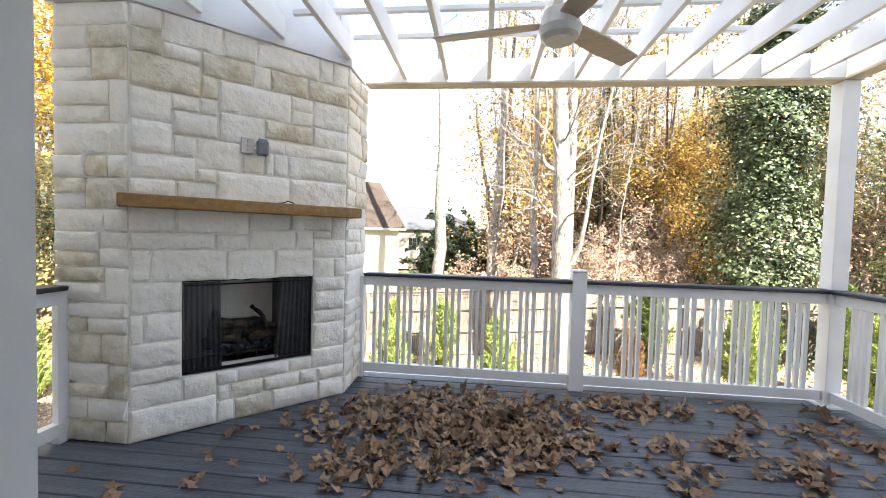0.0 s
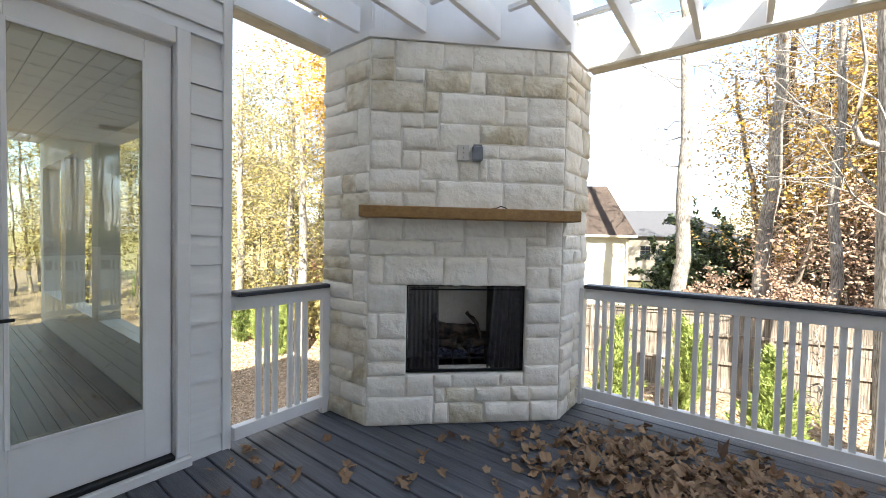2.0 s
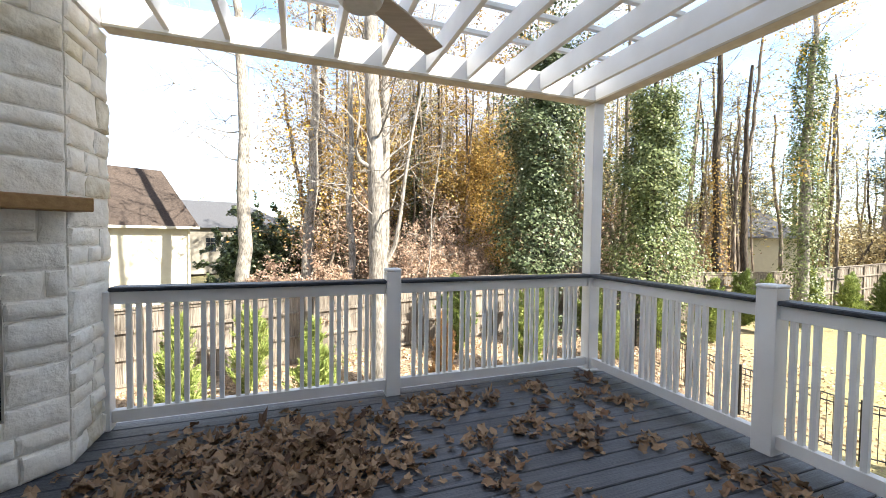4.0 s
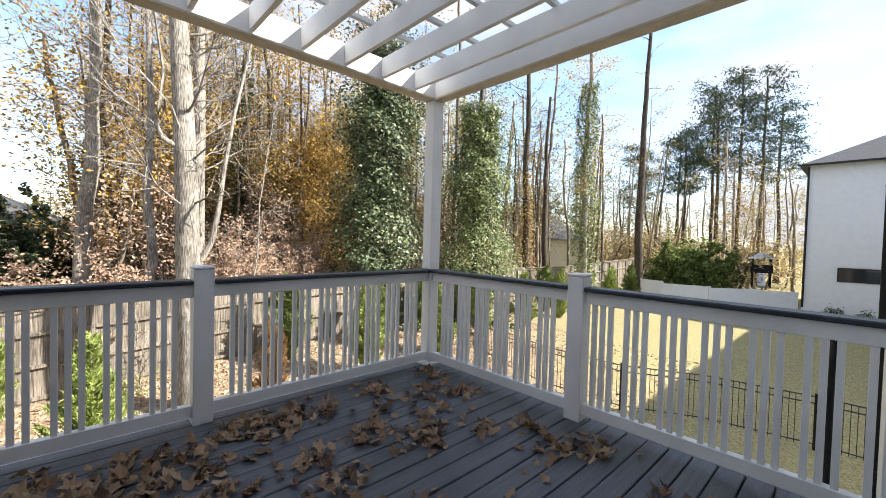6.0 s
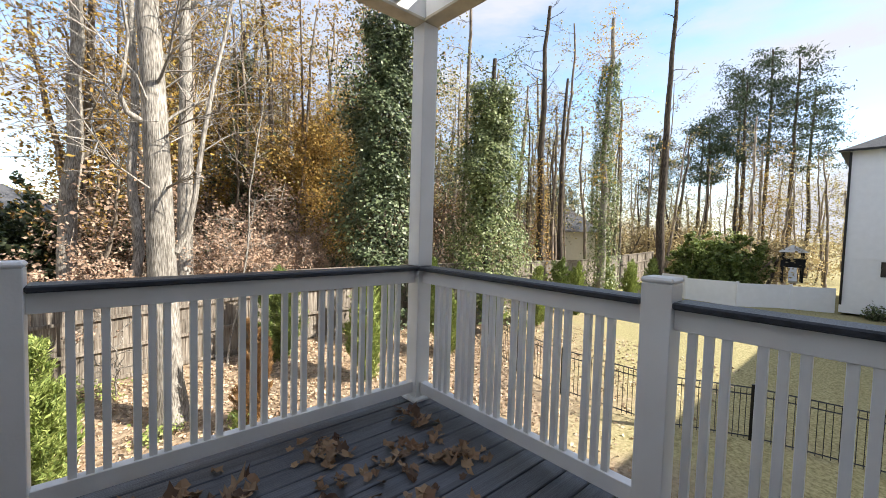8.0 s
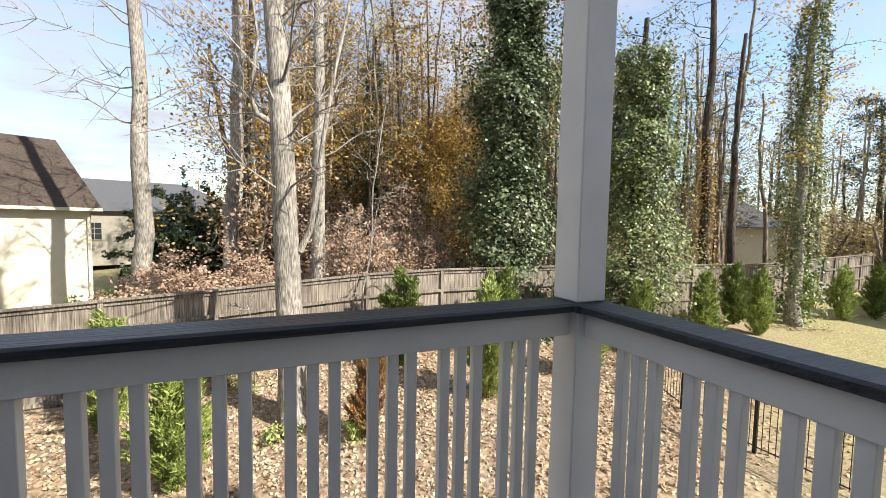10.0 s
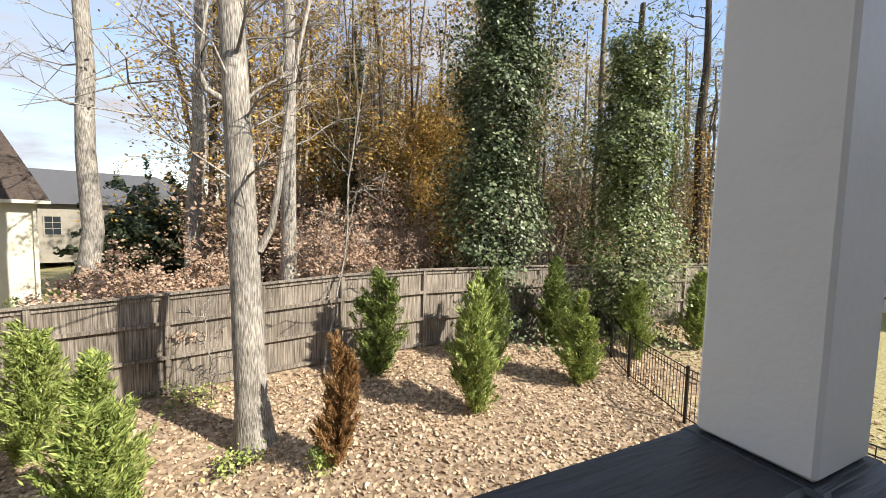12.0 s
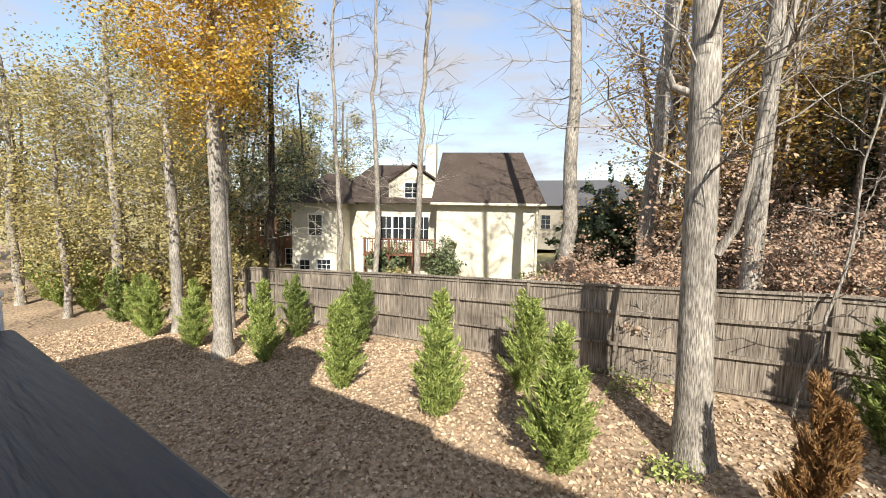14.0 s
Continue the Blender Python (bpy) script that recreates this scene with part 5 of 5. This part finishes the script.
BIG = "tall pale-barked bare hardwood tree"
large_tree = tree("hardwood_tree", 2.5, 12.3, 17, 0.325, "large pale-barked hardwood tree inside the fence", 1, n_limb=46, limb=2.8, start=0.30, twig=14, lean=(-0.6, -0.2), wob=0.06, up=0.8)
for limb_line, limb_r in (((( -0.3, 0, 3.45), (-0.55, -0.1, 3.55), (-0.75, -0.1, 3.66), (-0.86, -0.1, 3.95), (-0.80, -0.1, 4.4), (-0.72, 0, 5.3), (-0.9, 0, 6.6)), 0.075), (((0.1, -0.1, 0.7), (0.33, -0.15, 1.2), (0.46, -0.2, 2.0), (0.60, -0.2, 3.2), (0.82, -0.2, 4.6), (1.15, -0.2, 6.2), (1.5, -0.2, 8.6)), 0.08)):
    base_z = gz(2.5, 12.3)
    V, Fq = tubes([([(px_, py_, pz_ - base_z) for px_, py_, pz_ in limb_line], np.linspace(limb_r, 0.025, 7))], 10)
    part("limb", mesh_of("limb", V, Fq, BARK, True), None, large_tree)
tree("hardwood_tree", 3.55, 17.2, 18, 0.27, BIG + " behind the fence", 2, n_limb=38, limb=3, twig=12, lean=(0.1, 0), wob=0.08, up=0.8)
tree("hardwood_tree", -2.1, 20.1, 19, 0.33, BIG + " beside the cream house", 3, n_limb=26, limb=3.2, start=0.4, twig=12, lean=(-0.7, 0), wob=0.25)
tree("hardwood_tree", 0.4, 21.0, 19, 0.31, BIG + " behind russet shrubs", 4, n_limb=34, limb=3.2, start=0.3, twig=12, leaf=GOLD, per=2, size=0.12, lean=(0.5, 0))
tree("hardwood_tree", 2.2, 18.6, 15, 0.19, "slender pale bare tree behind the fence", 5, n_limb=24, limb=2.4, start=0.35, twig=5)
tree("sapling", 4.2, 14.6, 9, 0.038, "thin leaning bare sapling near the fence", 6, n_limb=20, limb=1.4, start=0.2, twig=4, lean=(1.4, 0.2))
tree("sapling", 1.6, 14.2, 2.6, 0.025, "small bare twiggy sapling by the fence", 7, n_limb=14, limb=0.7, start=0.2, twig=5)
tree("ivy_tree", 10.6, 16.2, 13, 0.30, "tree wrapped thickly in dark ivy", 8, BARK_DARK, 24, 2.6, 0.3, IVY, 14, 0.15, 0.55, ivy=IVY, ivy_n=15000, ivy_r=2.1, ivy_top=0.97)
tree("ivy_tree", 15.3, 14.1, 12, 0.26, "tree wrapped in green ivy coloured as if sunlit", 9, BARK_DARK, 22, 2.4, 0.45, IVY_SUNLIT, 5, 0.13, 0.4, ivy=IVY_SUNLIT, ivy_n=15000, ivy_r=2.3, ivy_top=0.9)
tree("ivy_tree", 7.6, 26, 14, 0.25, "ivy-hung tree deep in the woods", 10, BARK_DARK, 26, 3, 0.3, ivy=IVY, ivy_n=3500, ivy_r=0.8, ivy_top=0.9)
tree("vine_tree", 20.8, 14.9, 17, 0.26, "dark vine-hung bare tree by the fence", 11, BARK_DARK, 26, 2.0, 0.3, twig=6, ivy=ORANGE, ivy_n=700, ivy_r=0.5, ivy_top=0.5)
tree("vine_tree", 23.9, 15.6, 14, 0.22, "dark broken-topped bare tree by the fence", 12, BARK_DARK, 22, 1.6, 0.4, twig=6)
tree("ivy_tree", 24.0, 12.8, 17, 0.28, "bare tree with ivy up its trunk and a few gold leaves", 13, BARK, 26, 2.4, 0.4, GOLD, 3, 0.13, 0.4, ivy=IVY_SUNLIT, ivy_n=4500, ivy_r=1.0, ivy_top=0.85)
tree("pine_tree", 33.0, 12.8, 22, 0.33, "tall dark straight pine trunk", 14, BARK_DARK, 10, 1.5, 0.5, twig=3, lean=(0.8, 0), wob=0.15)
tree("orange_tree", 10.6, 23.5, 9, 0.15, "tree with orange-brown autumn leaves at the wood's edge", 15, BARK_DARK, 48, 2.4, 0.12, ORANGE, 20, 0.12, 0.45, twig=5)
tree("gold_tree", 13.5, 26, 11, 0.15, "tree with thin golden leaves at the wood's edge", 16, BARK, 36, 2.4, 0.2, GOLD, 9, 0.15, 0.5)
tree("yellow_tree", 20.5, 22, 13, 0.2, "bare tree with pale yellow leaves", 17, BARK, 40, 3.2, 0.3, YELLOW, 5, 0.15, 0.5, twig=5)
tree("oak_tree", -12.7, 11.45, 15, 0.34, "forked tree with bright golden leaves above", 18, BARK, 40, 3.4, 0.60, GOLD, 22, 0.13, 0.45, twig=5, up=0.3, lean=(0.2, -0.3), wob=0.15)
tree("oak_tree", -15.9, 13.4, 16, 0.24, "pale trunk with golden brown leaves above", 19, BARK, 34, 3.0, 0.55, GOLD, 6, 0.13, 0.5, up=0.3)
tree("hardwood_tree", -18.4, 12.3, 15, 0.27, "pale straight trunk among cypresses", 20, BARK, 30, 3.2, 0.35, YELLOW, 5, 0.15, 0.6)
tree("hardwood_tree", -17.8, 17.0, 17, 0.24, "dark trunk with evergreen leaves behind the fence", 21, BARK_DARK, 34, 3.0, 0.25, IVY, 12, 0.17, 0.6)
tree("hardwood_tree", -12.7, 17.1, 15, 0.15, "thin pale bare tree behind the fence", 22, n_limb=24, limb=2.6, twig=11, start=0.2)
tree("hardwood_tree", -12.0, 19.2, 16, 0.17, "thin bare tree before the cream house", 23, n_limb=26, limb=2.6, twig=11, start=0.3, bark=BARK)
tree("hardwood_tree", -9.8, 19.8, 16, 0.19, "bare tree before the cream house", 24, n_limb=28, limb=2.8, twig=11, start=0.3, bark=BARK, lean=(0.8, 0))
tree("hardwood_tree", -24.5, 12.0, 16, 0.28, "pale tree with thin yellow leaves", 25, BARK, 40, 3.6, 0.25, YELLOW, 5, 0.15, 0.7, twig=7)
tree("yellow_tree", -21.5, 13.4, 14, 0.26, "pale tree with yellow-green leaves", 26, BARK, 42, 3.4, 0.2, YELLOW, 5, 0.15, 0.7, twig=7)
tree("yellow_tree", -27, 10.3, 13, 0.2, "tree thick with yellow-green leaves", 27, BARK, 46, 3.6, 0.15, YELLOW, 12, 0.16, 0.8)
tree("yellow_tree", -33, 9.5, 15, 0.25, "tree thick with yellow leaves", 28, BARK, 46, 4.2, 0.15, YELLOW, 12, 0.18, 0.9)
tree("yellow_tree", -30, 17, 15, 0.25, "tree with yellow-green leaves beyond the fence", 30, BARK, 46, 4.0, 0.15, YELLOW, 12, 0.18, 0.9)


def shrub(name, x, y, w, h, leafm, n, label, seed, size=0.075, bark=BARK_WOODS, z=None, stems=55):
    """A spreading shrub: many arching stems with small leaves."""
    rg = np.random.default_rng(seed)
    t = empty(name, pose(x, y, gz(x, y) if z is None else z), label=label, category="shrub", group="shrubs")
    lines, pl_ = [], []
    for i in range(stems):
        az, rr = rg.uniform(0, 2 * np.pi), w * math.sqrt(rg.random())
        e = np.array([rr * math.cos(az), rr * math.sin(az), h * (1 - 0.45 * (rr / w) ** 2) * rg.uniform(0.5, 1.05)])
        p = bent((rg.normal() * w * 0.25, rg.normal() * w * 0.25, -0.1), e, 7, w * 0.1, rg)
        lines.append((p, np.linspace(0.018, 0.005, 7)))
        for j in range(6):
            q = p[rg.integers(2, 7)]
            te = q + rg.normal(size=3) * w * 0.2
            lines.append((bent(q, te, 3, 0.03, rg), [0.006, 0.005, 0.003]))
            pl_ += [q + (te - q) * s for s in rg.random(max(1, int(n * 1.4) // (stems * 6)))]
    V, Fq = tubes(lines, 5)
    tagged(part("stemwork", mesh_of("stemwork", V, Fq, bark, True), None, t), kind="stuff")
    if n:
        pl_ = np.array(pl_) + rg.normal(size=(len(pl_), 3)) * 0.09
        V, Fq = leaves(pl_, size * 0.75, rg, face=np.array([[0.1, -0.3, 0.6]]))
        part("foliage", mesh_of("foliage", V, Fq, leafm), None, t)


shrub("russet_shrub", -0.9, 17.4, 2.0, 3.1, RUSSET, 19000, "russet-leaved shrub behind the fence", 40)
shrub("russet_shrub", 1.3, 17.0, 1.9, 3.1, RUSSET, 19000, "russet-leaved shrub behind the fence", 41)
shrub("russet_shrub", 5.2, 18.3, 2.3, 4.6, RUSSET, 17000, "tall russet-leaved shrub at the wood's edge", 42, stems=110, bark=BARK)
shrub("russet_shrub", 7.6, 19.2, 2.4, 4.3, RUSSET, 17000, "tall russet-leaved shrub at the wood's edge", 43, stems=110, bark=BARK)
shrub("bare_shrub", 12.6, 16.4, 1.9, 4.2, STRAW, 1500, "tangle of pale bare shoots with few leaves", 44, bark=BARK, stems=190)
shrub("bare_shrub", 17.6, 16.5, 1.6, 3.0, YELLOW, 2600, "tangle of bare shoots with yellow leaves", 45, bark=BARK, stems=70)
shrub("dark_shrub", -2.6, 30, 3.4, 5.2, IVY, 26000, "dark evergreen shrub beside the taupe house", 46, 0.2, stems=80)
shrub("dark_shrub", 1.5, 33, 3.0, 4.2, IVY, 16000, "dark evergreen shrub beside the taupe house", 47, 0.2, stems=60)
shrub("dark_shrub", -13.6, 22.0, 1.3, 3.4, IVY, 4500, "dark evergreen shrub by the porch", 48, 0.12)
shrub("dark_shrub", -10.4, 23.0, 1.1, 3.0, IVY, 3500, "dark evergreen shrub by the porch", 49, 0.12)
shrub("yellow_shrub", -11.6, 21.0, 1.6, 1.4, YELLOW, 3000, "low yellow-green shrub by the porch", 50, 0.1)
for i, (x, y) in enumerate(((-20, 15.0), (-25, 15.0), (-29, 14), (-34, 13), (-23, 17.5))):
    shrub("yellow_shrub", x, y, 2.6, 4.2, YELLOW, 7000, "yellow-green thicket along the fence", 51 + i, 0.15, stems=60)
for i in range(7):
    shrub("hedge_shrub", 35.5 + 1.3 * i, 11.6 - 0.42 * i, 1.7, 4.7, CYPRESS_DARK, 5200, "dense dark green hedge shrub", 60 + i, 0.2, stems=30)
for i, (x, y) in enumerate(((35.9, 1.8), (36.0, 0.2), (35.9, -1.6))):
    shrub("low_shrub", x, y, 0.6, 1.0, IVY, 600, "small dark shrub by the white house", 70 + i, 0.1, stems=14)


shrub("straw_shrub", 13.6, 22.8, 1.6, 1.5, STRAW, 14000, "low dome of straw-coloured leaves at the wood's edge", 97, 0.08, stems=60)
shrub("straw_shrub", 17.2, 18.6, 1.5, 1.5, STRAW, 9000, "low dome of straw-coloured leaves behind the fence", 98, 0.08, stems=60)


# cypresses planted along the fence
def cypress_mesh(seed, h, w, mat, n):
    """Sprays of a young cypress, in plumes that rise from the trunk."""
    rg = np.random.default_rng(seed)
    P, D = [], []
    plumes = 150
    per = n // plumes
    tips = [(0.0, 0.0, 1.0)] + [(rg.normal() * w * 0.3, rg.normal() * w * 0.3, rg.uniform(0.72, 0.93)) for _ in range(3)]
    for i in range(plumes):
        t = ((i + rg.random()) / plumes) ** 1.1
        tx, ty, th = tips[0] if rg.random() < 0.45 else tips[rg.integers(1, 4)]
        az = rg.uniform(0, 2 * np.pi)
        R = w * 0.95 * min(1.0, (t + 0.16) / 0.36) ** 0.7 * (1.02 - t) ** 0.62 * rg.uniform(0.45, 1.2)
        o = np.array([math.cos(az), math.sin(az), 0])
        s = rg.random(per) ** 0.6
        rise = 0.5 * R + rg.uniform(0.12, 0.34)
        c = o * (R * s)[:, None] + np.array([tx, ty, 0]) * t + np.array([0, 0, 1.0]) * (h * 0.02 + t * th * h * 0.9 + rise * s ** 1.6)[:, None]
        c += rg.normal(size=c.shape) * (0.02 + 0.045 * (1 - s))[:, None]
        P.append(c)
        D.append(o * 0.6 + np.array([0, 0, 1.0]) + rg.normal(size=(per, 3)) * 0.4)
    P, D = np.concatenate(P), np.concatenate(D)
    D /= np.linalg.norm(D, axis=1)[:, None]
    E = np.cross(D, rg.normal(size=D.shape))
    E /= np.linalg.norm(E, axis=1)[:, None]
    ln, wd = rg.uniform(0.05, 0.13, (len(P), 1)), rg.uniform(0.008, 0.018, (len(P), 1))
    V = np.stack([P - D * ln * 0.4, P + E * wd, P + D * ln, P - E * wd], 1).reshape(-1, 3)
    return mesh_of("foliage", V, np.arange(len(V)).reshape(-1, 4), mat)


def cypress(seed, mat, label, n=12000):
    t = empty("cypress_shrub", label=label, category="shrub", group="cypresses along the fence")
    V, Fq = tubes([(bent((0, 0, -0.1), (0, 0, 2.3), 6, 0.04, np.random.default_rng(seed)), np.linspace(0.045, 0.01, 6))], 7)
    part("stem", mesh_of("stem", V, Fq, BARK_DARK, True), None, t)
    part("foliage", cypress_mesh(seed, 2.9, 0.66, mat, n), None, t)
    return t


kinds = [cypress(80, CYPRESS, "young bright green cypress in the leaf litter"), cypress(81, CYPRESS, "young bright green cypress in the leaf litter"), cypress(82, CYPRESS_DARK, "young deep green cypress by the fence")]
spots = [(-10.4, 11.75, 3.2, 0), (-11.5, 13.9, 2.8, 2), (-6.15, 11.55, 3.0, 1), (-8.3, 14.2, 2.9, 2), (-2.65, 11.4, 3.35, 0), (-1.35, 13.4, 2.95, 1), (0.42, 10.75, 3.0, 0),
         (5.5, 13.8, 3.1, 2), (7.05, 11.25, 3.5, 1), (8.85, 13.4, 3.1, 2), (10.5, 11.55, 2.8, 0), (11.8, 14.0, 3.2, 2), (13.7, 12.3, 2.8, 1), (14.8, 13.6, 2.6, 2), (16.8, 12.2, 3.0, 0), (21.0, 13.6, 3.0, 2), (20.4, 12.3, 3.1, 1), (25.3, 13.2, 3.2, 0), (27.5, 12.5, 3.0, 1), (30, 12.2, 3.0, 2),
         (-14.7, 11.4, 3.1, 0), (-18.8, 11.3, 3.2, 1), (-21.5, 11.8, 3.0, 0), (-23.4, 11.6, 3.2, 2), (-27.5, 11.4, 3.3, 0), (-30, 10.8, 3.2, 1), (-33, 10.9, 3.2, 0), (-38, 11.5, 3.3, 1), (-42, 11.8, 3.4, 0)]
for i, (x, y, h, kd) in enumerate(spots):
    s = h / 3.1
    m = pose(x, y, gz(x, y) - 0.02, 0, 0, (i * 67) % 360) @ Matrix.Diagonal((s * (1.12 + 0.07 * (i % 4)), s * (1.12 + 0.07 * (i % 4)), s, 1))
    src = kinds[kd]
    t = copy_thing(src, Matrix())
    t.matrix_world = m
for src in kinds:
    for c in list(src.children):
        bpy.data.objects.remove(c)
    bpy.data.objects.remove(src)
t = cypress(90, DEAD, "half-dead brown cypress beside the large tree", 17000)
t.matrix_world = pose(3.83, 10.75, gz(3.83, 10.75)) @ Matrix.Diagonal((0.75, 0.75, 0.86, 1))
rg = np.random.default_rng(91)
V, Fq = leaves(np.stack([rg.normal(-0.35, 0.14, 500), rg.normal(0, 0.2, 500), rg.uniform(0.1, 0.5, 500)], -1), 0.04, rg, long=3)
tagged(part("green_shoots", mesh_of("green_shoots", V, Fq, CYPRESS), None, t, "low surviving green shoots"), kind="stuff")


# woods behind the fence: trunks, twigs and thin leaves
def woods(x0, x1, y0, y1, n, seed, leafm, per, hmin=11, hmax=19, limbs=14, size=0.22, twig=4, start=0.25):
    rg = np.random.default_rng(seed)
    lines, ends = [], []
    for i in range(n):
        x, y = rg.uniform(x0, x1), rg.uniform(y0, y1)
        h = rg.uniform(hmin, hmax)
        l, e = branches((x, y, gz(x, y) - 0.2), (x + rg.normal() * 0.8, y + rg.normal() * 0.8, gz(x, y) + h), rg.uniform(0.08, 0.22), rg, limbs, 2.6, start, twig)
        lines += l
        ends.append(e)
    V, Fq = tubes(lines, 6)
    w = empty("woods", label="mixed autumn woodland behind the fence", category="woods", kind="stuff")
    tagged(part("trunks", mesh_of("trunks", V, Fq, BARK_WOODS, True), None, w), kind="stuff")
    if per:
        ends = np.concatenate(ends)
        pl_ = np.repeat(ends, per * 2, 0) + rg.normal(size=(len(ends) * per * 2, 3)) * 0.34
        V, Fq = leaves(pl_, size * 0.58, rg, face=np.array([[0.1, -0.3, 0.7]]))
        tagged(part("leaves", mesh_of("leaves", V, Fq, leafm), None, w), kind="stuff")


woods(1, 19, 22, 34, 34, 100, ORANGE, 3, size=0.17, twig=8)
woods(2, 24, 24, 40, 34, 101, YELLOW, 2, size=0.17, twig=9)
woods(4, 30, 28, 52, 44, 102, GOLD, 2, size=0.2, twig=6)
woods(16, 34, 17, 30, 22, 103, YELLOW, 1, size=0.16, twig=9)
woods(4, 22, 21, 30, 12, 104, IVY, 6, 5, 10, size=0.17, start=0.1)
woods(26, 46, 16, 34, 26, 105, YELLOW, 1, size=0.2, twig=8)
woods(-46, -22, 14, 32, 30, 106, YELLOW, 6, size=0.2, twig=6)
woods(-44, -27, 20, 40, 20, 107, IVY, 6, 9, 15, size=0.26)
woods(-60, 4, 62, 85, 40, 108, YELLOW, 1, 6, 10, limbs=18, size=0.3, twig=5)
woods(-60, -34, -4, 12, 26, 109, YELLOW, 5, size=0.22, twig=6)
woods(0.5, 8, 23, 33, 20, 113, ORANGE, 3, size=0.17, twig=8)
woods(2, 34, 40, 62, 80, 112, ORANGE, 1, 12, 19, limbs=8, size=0.2, twig=4)
woods(30, 85, 30, 70, 46, 110, PINE, 5, 9, 14, size=0.3)
woods(46, 85, 3, 30, 60, 111, YELLOW, 1, 8, 16, limbs=14, size=0.2, twig=7)
woods(1, 34, 21, 36, 70, 114, RUSSET, 5, 2.5, 6, limbs=16, size=0.15, twig=4, start=0.05)
woods(3, 36, 24, 44, 60, 115, IVY, 9, 3, 7, limbs=16, size=0.2, twig=3, start=0.05)
woods(42, 66, 6, 30, 60, 116, STRAW, 4, 2.5, 5, limbs=14, size=0.24, twig=3, start=0.05)


def pine(x, y, h, seed):
    rg = np.random.default_rng(seed)
    t = empty("pine_tree", pose(x, y, gz(x, y)), label="tall pine with a high open crown", category="tree", group="pines beyond the lawn")
    lines, ends = branches((0, 0, 0), (rg.normal() * 0.5, 0, h), 0.26, rg, 34, 3.6, 0.55, 5, up=0.18)
    V, Fq = tubes(lines, 7)
    part("trunk", mesh_of("trunk", V, Fq, BARK_DARK, True), None, t)
    ends = ends[ends[:, 2] > h * 0.45]
    pl_ = np.repeat(ends, 15, 0) + rg.normal(size=(len(ends) * 15, 3)) * (0.5, 0.5, 0.16)
    V, Fq = leaves(pl_, 0.085, rg, long=3.6)
    part("crown", mesh_of("crown", V, Fq, PINE), None, t)


for i, (x, y, h) in enumerate(((58, 9.0, 24), (60, 11.5, 26), (56, 13.0, 22), (62, 14.5, 25), (58, 17, 18), (64, 8.0, 22), (66, 20, 20), (60, 23, 17))):
    pine(x, y, h, 130 + i)
tree("red_maple", 55, 11.0, 14, 0.2, "thin-leaved reddish maple among pines", 140, BARK, 44, 2.6, 0.3, ORANGE, 3, 0.2, 0.6)

# leaves strewn over the yard
yr = np.random.default_rng(9)
n = 75000
P = np.stack([yr.uniform(-24, 18, n), 4.3 + 10.6 * yr.random(n) ** 0.8], -1)
keep = (P[:, 0] - 0.9 * P[:, 1] < 3) | (yr.random(n) < 0.25)
P = P[keep]
P3 = np.concatenate([P, (ground_z(P[:, 0], P[:, 1]) + 0.05 * np.sin(P[:, 0] * 0.9) * np.cos(P[:, 1] * 0.8) + 0.02)[:, None]], 1)
V, Fq = leaves(P3, 0.062, yr, flat=0.75, long=1.3)
tagged(new("yard_leaves", mesh_of("yard_leaves", V, Fq, YARDLEAF)), "thick tan fallen leaves over the yard", "leaves", kind="stuff")
shrub("ground_ivy", 2.2, 11.6, 0.4, 0.2, CYPRESS, 260, "patch of green weeds at the tree's foot", 95, 0.06, stems=14)
shrub("ground_ivy", 1.0, 14.7, 0.9, 0.2, CYPRESS, 400, "patch of green weeds along the fence", 96, 0.06, stems=14)

# flower pots on the neighbour's lawn
for i, (x, y, s) in enumerate(((-4.7, 24.5, 0.28), (-4.2, 24.9, 0.22), (-3.7, 24.6, 0.3), (-3.3, 25.3, 0.24), (-5.6, 23.6, 0.26), (-2.9, 25.0, 0.2))):
    pot = empty("flower_pot", pose(x, y, gz(x, y)), label="small pale flower pot with a plant on the lawn", category="flower pot", group="flower pots")
    part("pot", cyl(s * 0.6, s * 0.8, 0, s * 1.4, 14), PLATE if i % 2 else GREYBOX, pot)
    rg = np.random.default_rng(200 + i)
    V, Fq = leaves(rg.normal(size=(90, 3)) * s * 0.5 + (0, 0, s * 2), 0.07, rg)
    tagged(part("plant", mesh_of("plant", V, Fq, CYPRESS_DARK), None, pot), kind="stuff")
